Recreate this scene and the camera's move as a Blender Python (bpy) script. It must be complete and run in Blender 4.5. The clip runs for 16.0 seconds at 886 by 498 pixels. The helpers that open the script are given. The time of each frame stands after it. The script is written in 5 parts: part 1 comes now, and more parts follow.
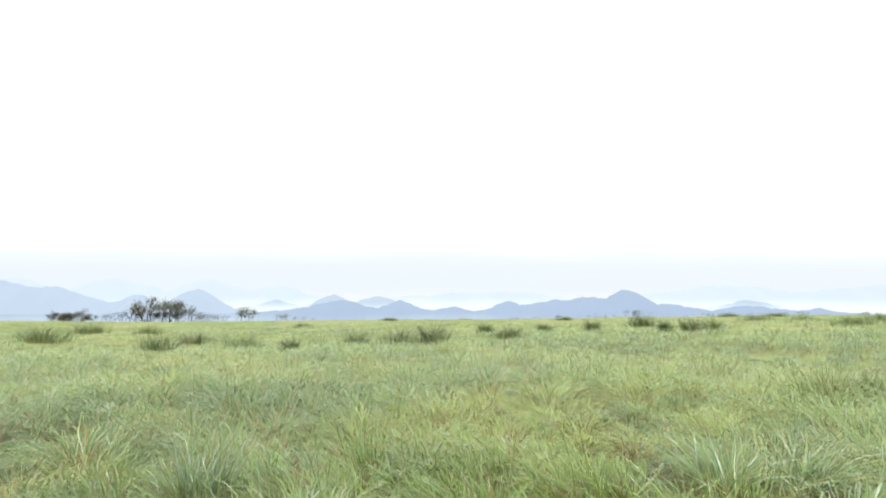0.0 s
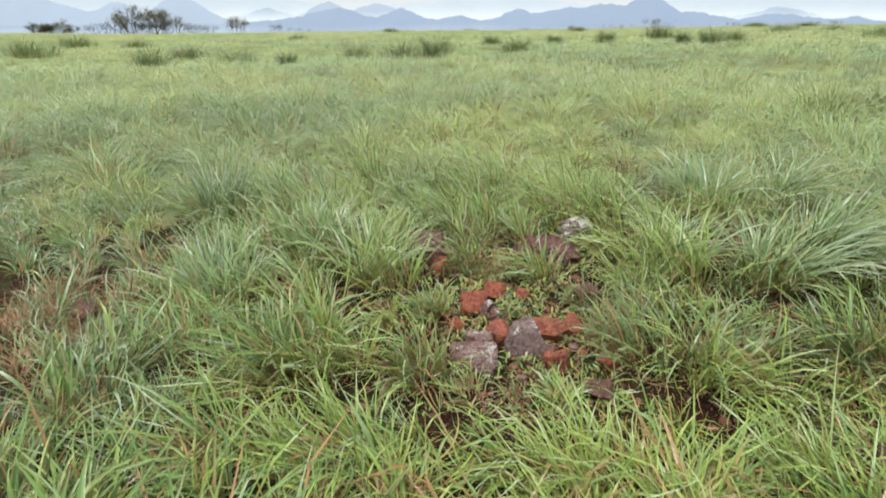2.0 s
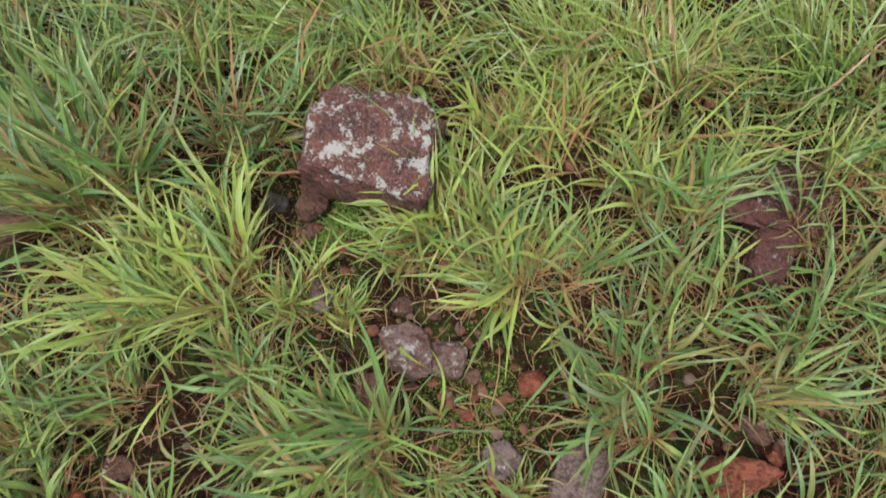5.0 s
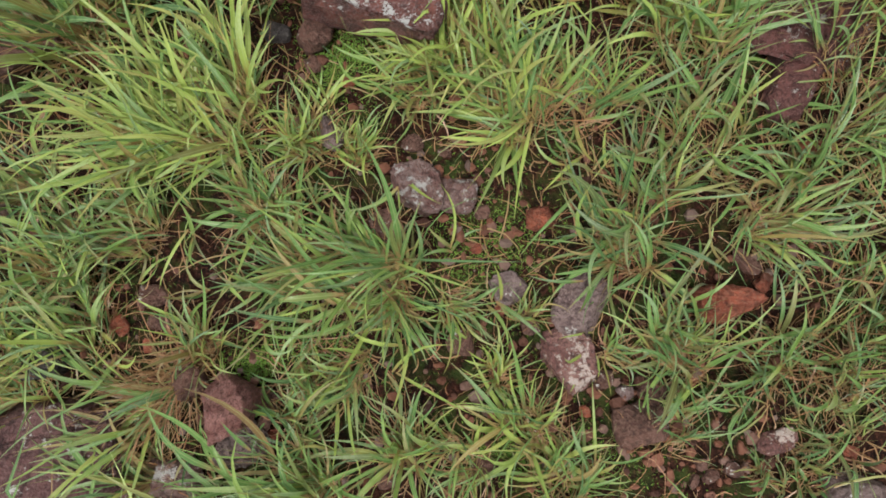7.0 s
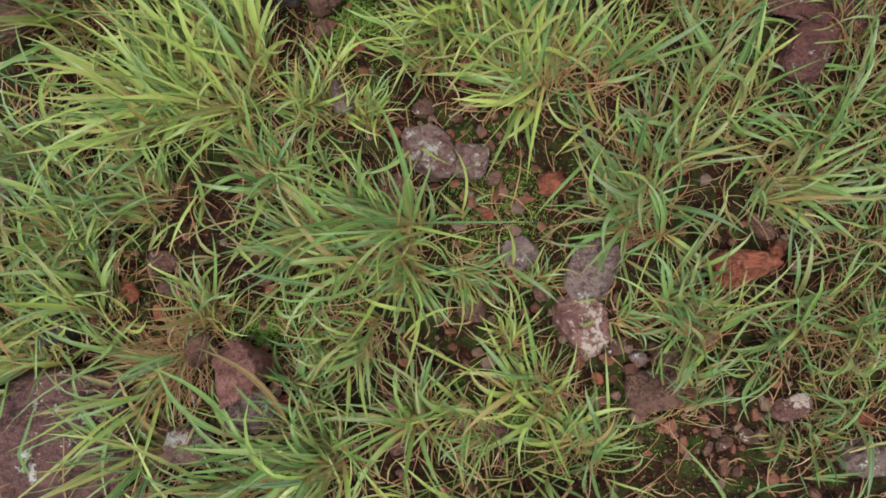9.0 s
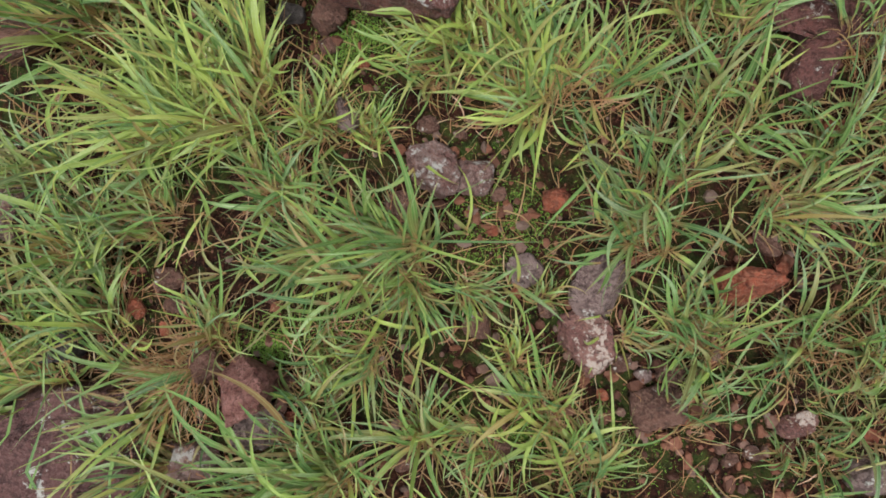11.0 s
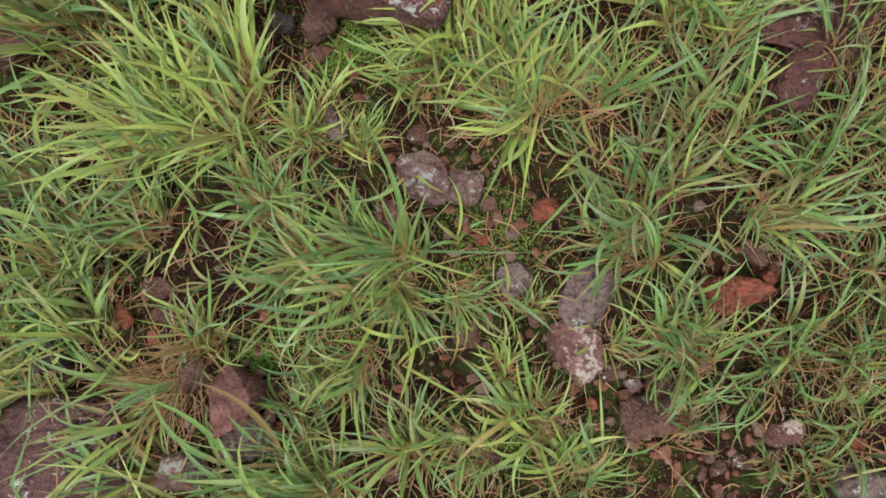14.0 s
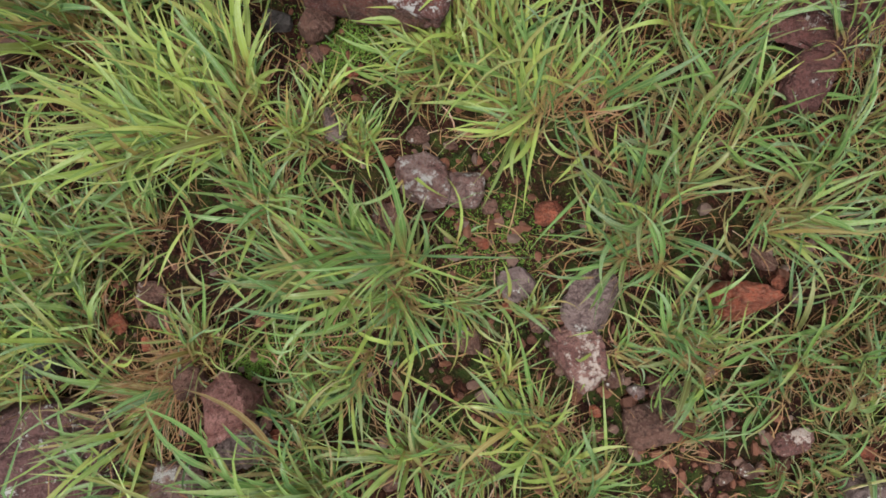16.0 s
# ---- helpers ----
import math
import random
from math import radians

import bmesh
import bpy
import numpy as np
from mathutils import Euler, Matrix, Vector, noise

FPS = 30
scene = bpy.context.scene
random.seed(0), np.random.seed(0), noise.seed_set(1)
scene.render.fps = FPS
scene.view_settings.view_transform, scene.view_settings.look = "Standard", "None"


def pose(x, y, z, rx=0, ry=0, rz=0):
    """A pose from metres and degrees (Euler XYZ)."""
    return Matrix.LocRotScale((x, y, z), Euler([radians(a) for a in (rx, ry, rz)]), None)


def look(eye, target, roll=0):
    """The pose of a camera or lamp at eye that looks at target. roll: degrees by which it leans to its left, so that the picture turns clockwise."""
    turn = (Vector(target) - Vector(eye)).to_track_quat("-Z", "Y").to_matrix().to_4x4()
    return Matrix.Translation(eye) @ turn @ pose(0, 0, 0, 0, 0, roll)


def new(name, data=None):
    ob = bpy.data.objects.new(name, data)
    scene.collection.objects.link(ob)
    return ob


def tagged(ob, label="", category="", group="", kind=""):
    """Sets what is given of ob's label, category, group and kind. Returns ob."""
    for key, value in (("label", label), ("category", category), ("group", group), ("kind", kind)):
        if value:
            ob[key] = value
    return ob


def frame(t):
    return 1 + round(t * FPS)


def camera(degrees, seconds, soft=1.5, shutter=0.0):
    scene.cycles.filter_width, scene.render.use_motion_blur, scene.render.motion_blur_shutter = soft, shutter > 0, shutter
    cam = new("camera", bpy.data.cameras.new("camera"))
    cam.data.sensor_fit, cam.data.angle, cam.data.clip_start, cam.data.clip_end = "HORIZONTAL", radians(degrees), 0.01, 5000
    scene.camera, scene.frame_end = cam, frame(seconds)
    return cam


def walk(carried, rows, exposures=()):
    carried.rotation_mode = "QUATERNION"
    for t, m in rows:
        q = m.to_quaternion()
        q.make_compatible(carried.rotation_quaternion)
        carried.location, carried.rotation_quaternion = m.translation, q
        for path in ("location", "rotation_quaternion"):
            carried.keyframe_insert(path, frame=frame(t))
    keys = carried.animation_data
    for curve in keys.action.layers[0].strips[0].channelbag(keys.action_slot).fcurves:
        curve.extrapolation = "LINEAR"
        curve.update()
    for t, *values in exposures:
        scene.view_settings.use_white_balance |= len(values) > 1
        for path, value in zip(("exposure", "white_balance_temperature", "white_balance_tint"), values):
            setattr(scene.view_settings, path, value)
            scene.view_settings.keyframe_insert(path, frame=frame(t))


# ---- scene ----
cam = camera(78.0, 16.0, soft=1.7, shutter=0.28)
PATH = [
    (0, -0.000, -0.000, 1.200, 90.34, -0.04, -0.00),
    (0.5, -0.010, -0.014, 1.192, 83.37, 0.04, 0.07),
    (1, 0.002, -0.014, 1.195, 75.68, 0.13, 0.20),
    (1.5, 0.020, 0.005, 1.198, 68.25, 0.12, 0.28),
    (2, 0.025, 0.023, 1.200, 61.21, 0.14, 0.43),
    (2.5, 0.023, 0.034, 1.200, 53.84, -0.09, 0.20),
    (3, 0.025, 0.045, 1.195, 47.46, -0.35, 0.21),
    (3.5, 0.029, 0.039, 1.198, 41.59, -0.49, 0.22),
    (4, 0.031, 0.027, 1.202, 33.97, -0.46, 0.25),
    (4.5, 0.027, 0.025, 1.201, 26.11, -0.28, -0.16),
    (5, 0.035, 0.027, 1.200, 18.33, 0.20, -0.11),
    (5.2, 0.036, 0.027, 1.201, 15.44, 0.24, -0.08),
    (5.6, 0.033, 0.025, 1.202, 10.41, 0.21, -0.09),
    (6, 0.026, 0.022, 1.204, 6.53, 0.14, -0.12),
    (6.4, 0.017, 0.018, 1.206, 3.80, 0.06, -0.15),
    (6.8, 0.010, 0.015, 1.208, 2.22, -0.01, -0.18),
    (7.3, 0.005, 0.013, 1.209, 1.77, -0.05, -0.19),
    (7.5, 0.010, 0.007, 1.210, 1.58, -0.27, -0.32),
    (8, 0.014, -0.016, 1.208, 1.36, -0.27, -0.33),
    (8.5, 0.010, -0.035, 1.202, 1.41, -0.15, -0.37),
    (9, -0.013, -0.048, 1.197, 1.40, 0.21, -0.29),
    (9.2, -0.025, -0.050, 1.197, 1.25, 0.52, -0.32),
    (9.7, -0.033, -0.047, 1.196, 1.20, 0.72, -0.30),
    (10.2, -0.029, -0.033, 1.197, 1.19, 0.75, -0.29),
    (10.8, -0.017, -0.013, 1.199, 1.25, 0.65, -0.30),
    (11.3, -0.007, -0.006, 1.199, 1.37, 0.48, -0.33),
    (11.5, 0.002, -0.005, 1.197, 1.53, 0.30, -0.37),
    (12, 0.006, -0.001, 1.203, 1.41, 0.06, -0.39),
    (12.5, 0.001, 0.013, 1.206, 1.73, -0.06, -0.34),
    (13, -0.007, 0.019, 1.202, 1.60, -0.09, -0.28),
    (13.5, -0.007, 0.015, 1.200, 1.59, -0.04, -0.26),
    (14, -0.007, 0.005, 1.200, 1.55, -0.07, -0.27),
    (14.5, -0.001, -0.002, 1.197, 1.44, 0.03, -0.28),
    (15, 0.007, 0.004, 1.190, 1.48, 0.13, -0.27),
    (15.5, 0.002, 0.015, 1.184, 1.62, 0.03, -0.26),
    (16, -0.003, 0.017, 1.175, 1.41, 0.12, -0.21),
]
walk(cam, [(t, pose(x, y, z, rx, ry, rz)) for t, x, y, z, rx, ry, rz in PATH],
     exposures=[(0.0, 0.46), (0.5, 0.41), (1.0, 0.34), (1.5, 0.34), (2.5, 0.27), (3.5, 0.17), (5.0, 0.04), (7.0, -0.02), (16.0, -0.02)])

# ---- sky and sun: a bright overcast morning ----
world = bpy.data.worlds.new("sky")
scene.world = world
world.use_nodes = True
wt = world.node_tree
wt.nodes.clear()
w_out = wt.nodes.new("ShaderNodeOutputWorld")
w_bg = wt.nodes.new("ShaderNodeBackground")
w_bg.inputs["Strength"].default_value = 1.0
w_sky = wt.nodes.new("ShaderNodeTexSky")
w_sky.sky_type = "NISHITA"
w_sky.sun_disc = False
w_sky.sun_elevation, w_sky.sun_rotation = radians(48), radians(20)
w_sky.air_density, w_sky.dust_density = 1.0, 3.0
w_gain = wt.nodes.new("ShaderNodeMix")
w_gain.data_type, w_gain.blend_type = "RGBA", "MULTIPLY"
w_gain.inputs[0].default_value = 1.0
w_gain.inputs[7].default_value = (0.1, 0.1, 0.1, 1)
w_co = wt.nodes.new("ShaderNodeTexCoord")
w_sep = wt.nodes.new("ShaderNodeSeparateXYZ")
w_map = wt.nodes.new("ShaderNodeMapping")
w_map.inputs["Scale"].default_value = (2.5, 2.5, 30)
w_noise = wt.nodes.new("ShaderNodeTexNoise")
w_noise.inputs["Scale"].default_value = 2.2
w_noise.inputs["Detail"].default_value = 5
w_add = wt.nodes.new("ShaderNodeMath")
w_add.operation = "MULTIPLY_ADD"
w_add.inputs[1].default_value, w_add.inputs[2].default_value = 0.028, -0.014
w_sum = wt.nodes.new("ShaderNodeMath")
w_ramp = wt.nodes.new("ShaderNodeValToRGB")
els = w_ramp.color_ramp.elements
els[0].position, els[0].color = 0.44, (0.72, 0.76, 0.78, 1)
els[1].position, els[1].color = 0.516, (1.06, 1.08, 1.08, 1)
e = els.new(0.458)
e.color = (0.74, 0.77, 0.79, 1)
e = els.new(0.468)
e.color = (0.67, 0.735, 0.805, 1)
e = els.new(0.488)
e.color = (0.685, 0.74, 0.795, 1)
e = els.new(0.4995)
e.color = (0.745, 0.79, 0.81, 1)
w_half = wt.nodes.new("ShaderNodeMath")
w_half.operation = "MULTIPLY_ADD"
w_half.inputs[1].default_value, w_half.inputs[2].default_value = 0.5, 0.5
w_mix = wt.nodes.new("ShaderNodeMix")
w_mix.data_type = "RGBA"
w_mix.inputs[0].default_value = 0.92
wt.links.new(w_sky.outputs[0], w_gain.inputs[6])
wt.links.new(w_co.outputs["Generated"], w_sep.inputs[0])
wt.links.new(w_co.outputs["Generated"], w_map.inputs[0])
wt.links.new(w_map.outputs[0], w_noise.inputs["Vector"])
wt.links.new(w_noise.outputs["Fac"], w_add.inputs[0])
wt.links.new(w_sep.outputs["Z"], w_sum.inputs[0])
wt.links.new(w_add.outputs[0], w_sum.inputs[1])
wt.links.new(w_sum.outputs[0], w_half.inputs[0])
wt.links.new(w_half.outputs[0], w_ramp.inputs[0])
wt.links.new(w_gain.outputs[2], w_mix.inputs[6])
wt.links.new(w_ramp.outputs[0], w_mix.inputs[7])
wt.links.new(w_mix.outputs[2], w_bg.inputs["Color"])
wt.links.new(w_bg.outputs[0], w_out.inputs[0])

sun_data = bpy.data.lights.new("sun", "SUN")
sun_data.energy, sun_data.angle, sun_data.color = 3.0, radians(12), (1.0, 0.96, 0.9)
sun = new("sun", sun_data)
sun.matrix_world = look((-3, -2, 12), (0, 1, 0))


# ---- materials ----
class Nodes:
    """A short way to write node trees."""

    def __init__(self, name):
        self.mat = bpy.data.materials.new(name)
        self.mat.use_nodes = True
        self.t = self.mat.node_tree
        self.t.nodes.clear()
        self.out = self.t.nodes.new("ShaderNodeOutputMaterial")

    def put(self, socket, value):
        if isinstance(value, bpy.types.NodeSocket):
            self.t.links.new(value, socket)
        elif isinstance(value, tuple) and len(value) == 3 and socket.type == "RGBA":
            socket.default_value = (*value, 1)
        else:
            socket.default_value = value

    def noise(self, scale, detail=4, rough=0.55, vec=None, off=0.0):
        n = self.t.nodes.new("ShaderNodeTexNoise")
        self.put(n.inputs["Scale"], scale)
        self.put(n.inputs["Detail"], detail)
        self.put(n.inputs["Roughness"], rough)
        v = vec if vec is not None else self.coord()
        if off:
            m = self.t.nodes.new("ShaderNodeMapping")
            m.inputs["Location"].default_value = (off, off * 1.7, off * 0.6)
            self.t.links.new(v, m.inputs[0])
            v = m.outputs[0]
        self.t.links.new(v, n.inputs["Vector"])
        return n.outputs["Fac"]

    def coord(self, kind="Object"):
        return self.t.nodes.new("ShaderNodeTexCoord").outputs[kind]

    def place(self):
        return self.t.nodes.new("ShaderNodeNewGeometry").outputs["Position"]

    def island(self):
        return self.t.nodes.new("ShaderNodeNewGeometry").outputs["Random Per Island"]

    def chance(self):
        return self.t.nodes.new("ShaderNodeObjectInfo").outputs["Random"]

    def attr(self, name):
        n = self.t.nodes.new("ShaderNodeAttribute")
        n.attribute_name = name
        return n.outputs["Fac"]

    def axis(self, vec, k):
        n = self.t.nodes.new("ShaderNodeSeparateXYZ")
        self.t.links.new(vec, n.inputs[0])
        return n.outputs[k]

    def math(self, op, a, b=0.0, c=0.0):
        n = self.t.nodes.new("ShaderNodeMath")
        n.operation = op
        for s, v in zip(n.inputs, (a, b, c)):
            self.put(s, v)
        return n.outputs[0]

    def step(self, v, lo, hi, out_lo=0.0, out_hi=1.0):
        n = self.t.nodes.new("ShaderNodeMapRange")
        n.interpolation_type = "SMOOTHSTEP"
        for s, x in zip(n.inputs[:5], (v, lo, hi, out_lo, out_hi)):
            self.put(s, x)
        return n.outputs[0]

    def mix(self, fac, a, b, blend="MIX"):
        n = self.t.nodes.new("ShaderNodeMix")
        n.data_type, n.blend_type = "RGBA", blend
        self.put(n.inputs[0], fac)
        self.put(n.inputs[6], a)
        self.put(n.inputs[7], b)
        return n.outputs[2]

    def bump(self, height, strength, distance):
        n = self.t.nodes.new("ShaderNodeBump")
        self.put(n.inputs["Strength"], strength)
        self.put(n.inputs["Distance"], distance)
        self.put(n.inputs["Height"], height)
        return n.outputs[0]

    def surface(self, color, rough=0.7, spec=0.4, normal=None, through_light=0.0, glow=None):
        p = self.t.nodes.new("ShaderNodeBsdfPrincipled")
        self.put(p.inputs["Base Color"], color)
        self.put(p.inputs["Roughness"], rough)
        self.put(p.inputs["Specular IOR Level"], spec)
        if normal is not None:
            self.put(p.inputs["Normal"], normal)
        if glow is not None:
            self.put(p.inputs["Emission Color"], glow)
            self.put(p.inputs["Emission Strength"], 1.0)
        last = p.outputs[0]
        if through_light:
            tr = self.t.nodes.new("ShaderNodeBsdfTranslucent")
            self.put(tr.inputs["Color"], color)
            m = self.t.nodes.new("ShaderNodeMixShader")
            self.put(m.inputs[0], through_light)
            self.t.links.new(last, m.inputs[1])
            self.t.links.new(tr.outputs[0], m.inputs[2])
            last = m.outputs[0]
        self.t.links.new(last, self.out.inputs[0])
        return self.mat


def grass_material(name, cool, mid, warm, straw, rough=0.34, thin=0.22, gloss=0.5, dew_glint=0.0):
    n = Nodes(name)
    uv = n.coord("UV")
    across, along = n.axis(uv, 0), n.axis(uv, 1)
    isl = n.island()
    tone = n.math("ADD", n.attr("tone"), n.math("MULTIPLY_ADD", isl, 0.44, -0.22))
    col = n.mix(n.step(tone, 0.1, 0.5), cool, mid)
    col = n.mix(n.step(tone, 0.5, 0.95), col, warm)
    # pale sheath at the foot, dry tip, straw blades
    fleck = n.noise(55, 3)
    tip = n.math("MULTIPLY", n.step(along, 0.72, 1.0), n.step(fleck, 0.45, 0.62))
    foot = n.math("SUBTRACT", 1.0, n.step(along, 0.0, 0.3))
    dry = n.math("MAXIMUM", n.attr("dry"), n.math("MULTIPLY", n.math("MAXIMUM", n.math("MULTIPLY", tip, 0.7), n.math("MULTIPLY", foot, 0.85)), 0.9))
    straw_col = n.mix(n.step(n.math("FRACT", n.math("MULTIPLY", isl, 7.3)), 0.2, 0.8), straw, (0.37, 0.18, 0.095))
    col = n.mix(dry, col, straw_col)
    # paler midrib and fine lengthwise veins
    rib = n.math("SUBTRACT", 1.0, n.step(n.math("ABSOLUTE", n.math("SUBTRACT", across, 0.5)), 0.03, 0.13))
    col = n.mix(n.math("MULTIPLY", rib, 0.34), col, (0.40, 0.48, 0.22))
    col = n.mix(n.math("MULTIPLY", n.step(fleck, 0.4, 0.75), 0.35), col, n.mix(1.0, col, (0.6, 0.62, 0.5), "MULTIPLY"))
    if dew_glint:
        # pale flecks painted along the leaf margins stand for glinting drops
        margin = n.math("MULTIPLY", n.step(n.math("ABSOLUTE", n.math("SUBTRACT", across, 0.5)), 0.3, 0.46), n.step(n.noise(420, 2), 0.42, 0.58))
        col = n.mix(n.math("MULTIPLY", margin, 0.2), col, (0.50, 0.56, 0.34))
        # dew glints painted as near-white colour on the outer half of many leaves
        wet = n.math("MULTIPLY", n.step(n.math("FRACT", n.math("MULTIPLY", isl, 13.7)), 0.6, 0.95), n.step(along, 0.25, 0.65))
        beads = n.step(n.noise(240, 2), 0.38, 0.6, 0.45, 1.0)
        col = n.mix(n.math("MULTIPLY", n.math("MULTIPLY", wet, beads), n.math("MULTIPLY_ADD", dry, -dew_glint, dew_glint)), col, (0.76, 0.81, 0.76))
    return n.surface(col, rough, gloss, None, thin)


grass_leaf = grass_material("grass_leaf", (0.07, 0.162, 0.052), (0.138, 0.258, 0.062), (0.34, 0.44, 0.095), (0.33, 0.125, 0.062), 0.37, 0.16, 0.42, 0.14)
field_leaf = grass_material("field_leaf", (0.125, 0.225, 0.095), (0.205, 0.305, 0.105), (0.315, 0.385, 0.125), (0.36, 0.25, 0.14), 0.36, 0.26, 0.6, 0.75)
slope_leaf = grass_material("slope_leaf", (0.085, 0.172, 0.064), (0.155, 0.255, 0.073), (0.28, 0.36, 0.085), (0.33, 0.18, 0.09), 0.36, 0.24, 0.55, 0.42)
sedge_leaf = grass_material("sedge_leaf", (0.062, 0.138, 0.042), (0.11, 0.212, 0.05), (0.235, 0.34, 0.064), (0.25, 0.10, 0.05), 0.36, 0.2, 0.5, 0.34)
moss_leaf = grass_material("moss_leaf", (0.035, 0.085, 0.012), (0.08, 0.18, 0.025), (0.16, 0.30, 0.04), (0.10, 0.12, 0.04), 0.75, 0.2, 0.1)
bush_leaf = grass_material("bush_leaf", (0.03, 0.045, 0.035), (0.045, 0.062, 0.042), (0.07, 0.088, 0.055), (0.08, 0.065, 0.05))


def rock_material(name, a, b, c, lichen, crust=(0.56, 0.56, 0.52), size=20.0):
    n = Nodes(name)
    v = n.place()
    big, fine = n.noise(size, 5, 0.6, v), n.noise(size * 9, 4, 0.65, v)
    col = n.mix(n.step(big, 0.36, 0.62), a, b)
    col = n.mix(n.math("MULTIPLY", n.step(fine, 0.46, 0.6), 0.8), col, c)
    col = n.mix(n.math("MULTIPLY", n.step(n.noise(size * 4, 3, 0.6, v, 3.1), 0.5, 0.6), 0.75), col, n.mix(1.0, col, (0.45, 0.42, 0.42), "MULTIPLY"))
    spots = n.math("ADD", n.noise(size * 1.4, 6, 0.72, v, 7.7), n.math("MULTIPLY_ADD", fine, 0.3, -0.15))
    if lichen:
        # crusts grow in drifts on the upper faces
        drift = n.math("MULTIPLY_ADD", n.noise(size * 0.45, 2, 0.5, v, 4.4), 0.5, -0.25)
        face = n.step(n.axis(n.t.nodes.new("ShaderNodeNewGeometry").outputs["Normal"], 2), 0.15, 0.6, -0.2, 0.0)
        spots = n.math("ADD", spots, n.math("ADD", drift, face))
        col = n.mix(n.step(spots, 0.645 - lichen, 0.70 - lichen), col, n.mix(fine, crust, (0.43, 0.42, 0.40)))
    h = n.math("ADD", n.math("MULTIPLY", big, 0.7), n.math("MULTIPLY", fine, 0.3))
    return n.surface(col, n.step(fine, 0.3, 0.7, 0.5, 0.85), 0.35, n.bump(h, 1.0, 0.03))


rock_lichen = rock_material("rock_lichen", (0.075, 0.026, 0.022), (0.18, 0.062, 0.048), (0.22, 0.15, 0.145), 0.12, (0.48, 0.48, 0.48), 24.0)
rock_maroon = rock_material("rock_maroon", (0.07, 0.022, 0.021), (0.155, 0.056, 0.05), (0.20, 0.105, 0.097), 0.02, (0.36, 0.33, 0.31), 32.0)
rock_rust = rock_material("rock_rust", (0.08, 0.035, 0.026), (0.15, 0.072, 0.055), (0.19, 0.115, 0.09), 0.02)
rock_orange = rock_material("rock_orange", (0.17, 0.04, 0.022), (0.32, 0.085, 0.045), (0.30, 0.13, 0.085), 0.0)
rock_purple = rock_material("rock_purple", (0.115, 0.07, 0.068), (0.20, 0.14, 0.135), (0.27, 0.20, 0.185), 0.03)
rock_grey = rock_material("rock_grey", (0.13, 0.06, 0.054), (0.28, 0.20, 0.185), (0.23, 0.12, 0.105), 0.085, (0.46, 0.43, 0.42), 26.0)
rock_pink = rock_material("rock_pink", (0.15, 0.062, 0.055), (0.28, 0.145, 0.125), (0.13, 0.07, 0.066), 0.12, (0.50, 0.34, 0.28))
rock_rose = rock_material("rock_rose", (0.17, 0.06, 0.05), (0.34, 0.165, 0.145), (0.26, 0.12, 0.105), 0.03, (0.42, 0.30, 0.26), 34.0)
rock_dark = rock_material("rock_dark", (0.04, 0.035, 0.035), (0.08, 0.068, 0.066), (0.10, 0.085, 0.08), 0.0)
rock_slab = rock_material("rock_slab", (0.07, 0.026, 0.027), (0.135, 0.06, 0.056), (0.175, 0.10, 0.095), 0.015, (0.5, 0.5, 0.48))
rock_white = rock_material("rock_white", (0.14, 0.09, 0.085), (0.22, 0.18, 0.17), (0.13, 0.08, 0.075), 0.15, (0.50, 0.50, 0.49))


def soil_material():
    n = Nodes("soil")
    v = n.place()
    y = n.axis(v, 1)
    a, b, f = n.noise(3.2, 5, 0.6, v), n.noise(38, 5, 0.65, v), n.noise(160, 3, 0.6, v)
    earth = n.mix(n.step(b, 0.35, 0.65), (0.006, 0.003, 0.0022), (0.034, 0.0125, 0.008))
    earth = n.mix(n.math("MULTIPLY", n.step(f, 0.5, 0.7), 0.6), earth, (0.13, 0.05, 0.032))
    green = n.mix(b, (0.02, 0.04, 0.008), (0.05, 0.085, 0.018))
    earth = n.mix(n.math("MULTIPLY", n.math("MULTIPLY", n.step(a, 0.4, 0.55), n.step(n.noise(24, 4, 0.6, v, 2.2), 0.43, 0.6)), 0.65), earth, green)
    # away from the stony crest the soil is hidden by thatch
    wide, mid = n.noise(0.11, 4, 0.6, v), n.noise(0.9, 4, 0.6, v)
    thatch = n.mix(n.step(mid, 0.35, 0.65), (0.12, 0.15, 0.055), (0.21, 0.265, 0.10))
    thatch = n.mix(n.math("MULTIPLY", n.step(wide, 0.45, 0.65), 0.4), thatch, (0.31, 0.29, 0.14))
    rad = n.t.nodes.new("ShaderNodeVectorMath")
    rad.operation = "LENGTH"
    n.t.links.new(v, rad.inputs[0])
    reach = n.math("ADD", rad.outputs["Value"], n.math("MULTIPLY", mid, 2.0))
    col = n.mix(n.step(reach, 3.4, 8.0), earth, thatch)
    col = n.mix(n.step(reach, 140, 260), col, n.mix(n.step(wide, 0.4, 0.6), (0.03, 0.05, 0.025), (0.06, 0.085, 0.035)))
    h = n.math("ADD", n.math("MULTIPLY", b, 0.75), n.math("MULTIPLY", f, 0.25))
    return n.surface(col, n.step(b, 0.3, 0.7, 0.75, 0.95), 0.12, n.bump(h, 0.9, 0.03))


soil = soil_material()


def gravel_material():
    n = Nodes("gravel")
    r = n.island()
    col = n.mix(n.step(r, 0.0, 0.5), (0.08, 0.035, 0.025), (0.21, 0.085, 0.052))
    col = n.mix(n.step(r, 0.6, 1.0), col, (0.19, 0.13, 0.11))
    f = n.noise(150, 3)
    col = n.mix(n.math("MULTIPLY", f, 0.6), col, n.mix(1.0, col, (0.45, 0.42, 0.4), "MULTIPLY"))
    return n.surface(col, 0.7, 0.35, n.bump(f, 0.5, 0.004))


gravel_mat = gravel_material()


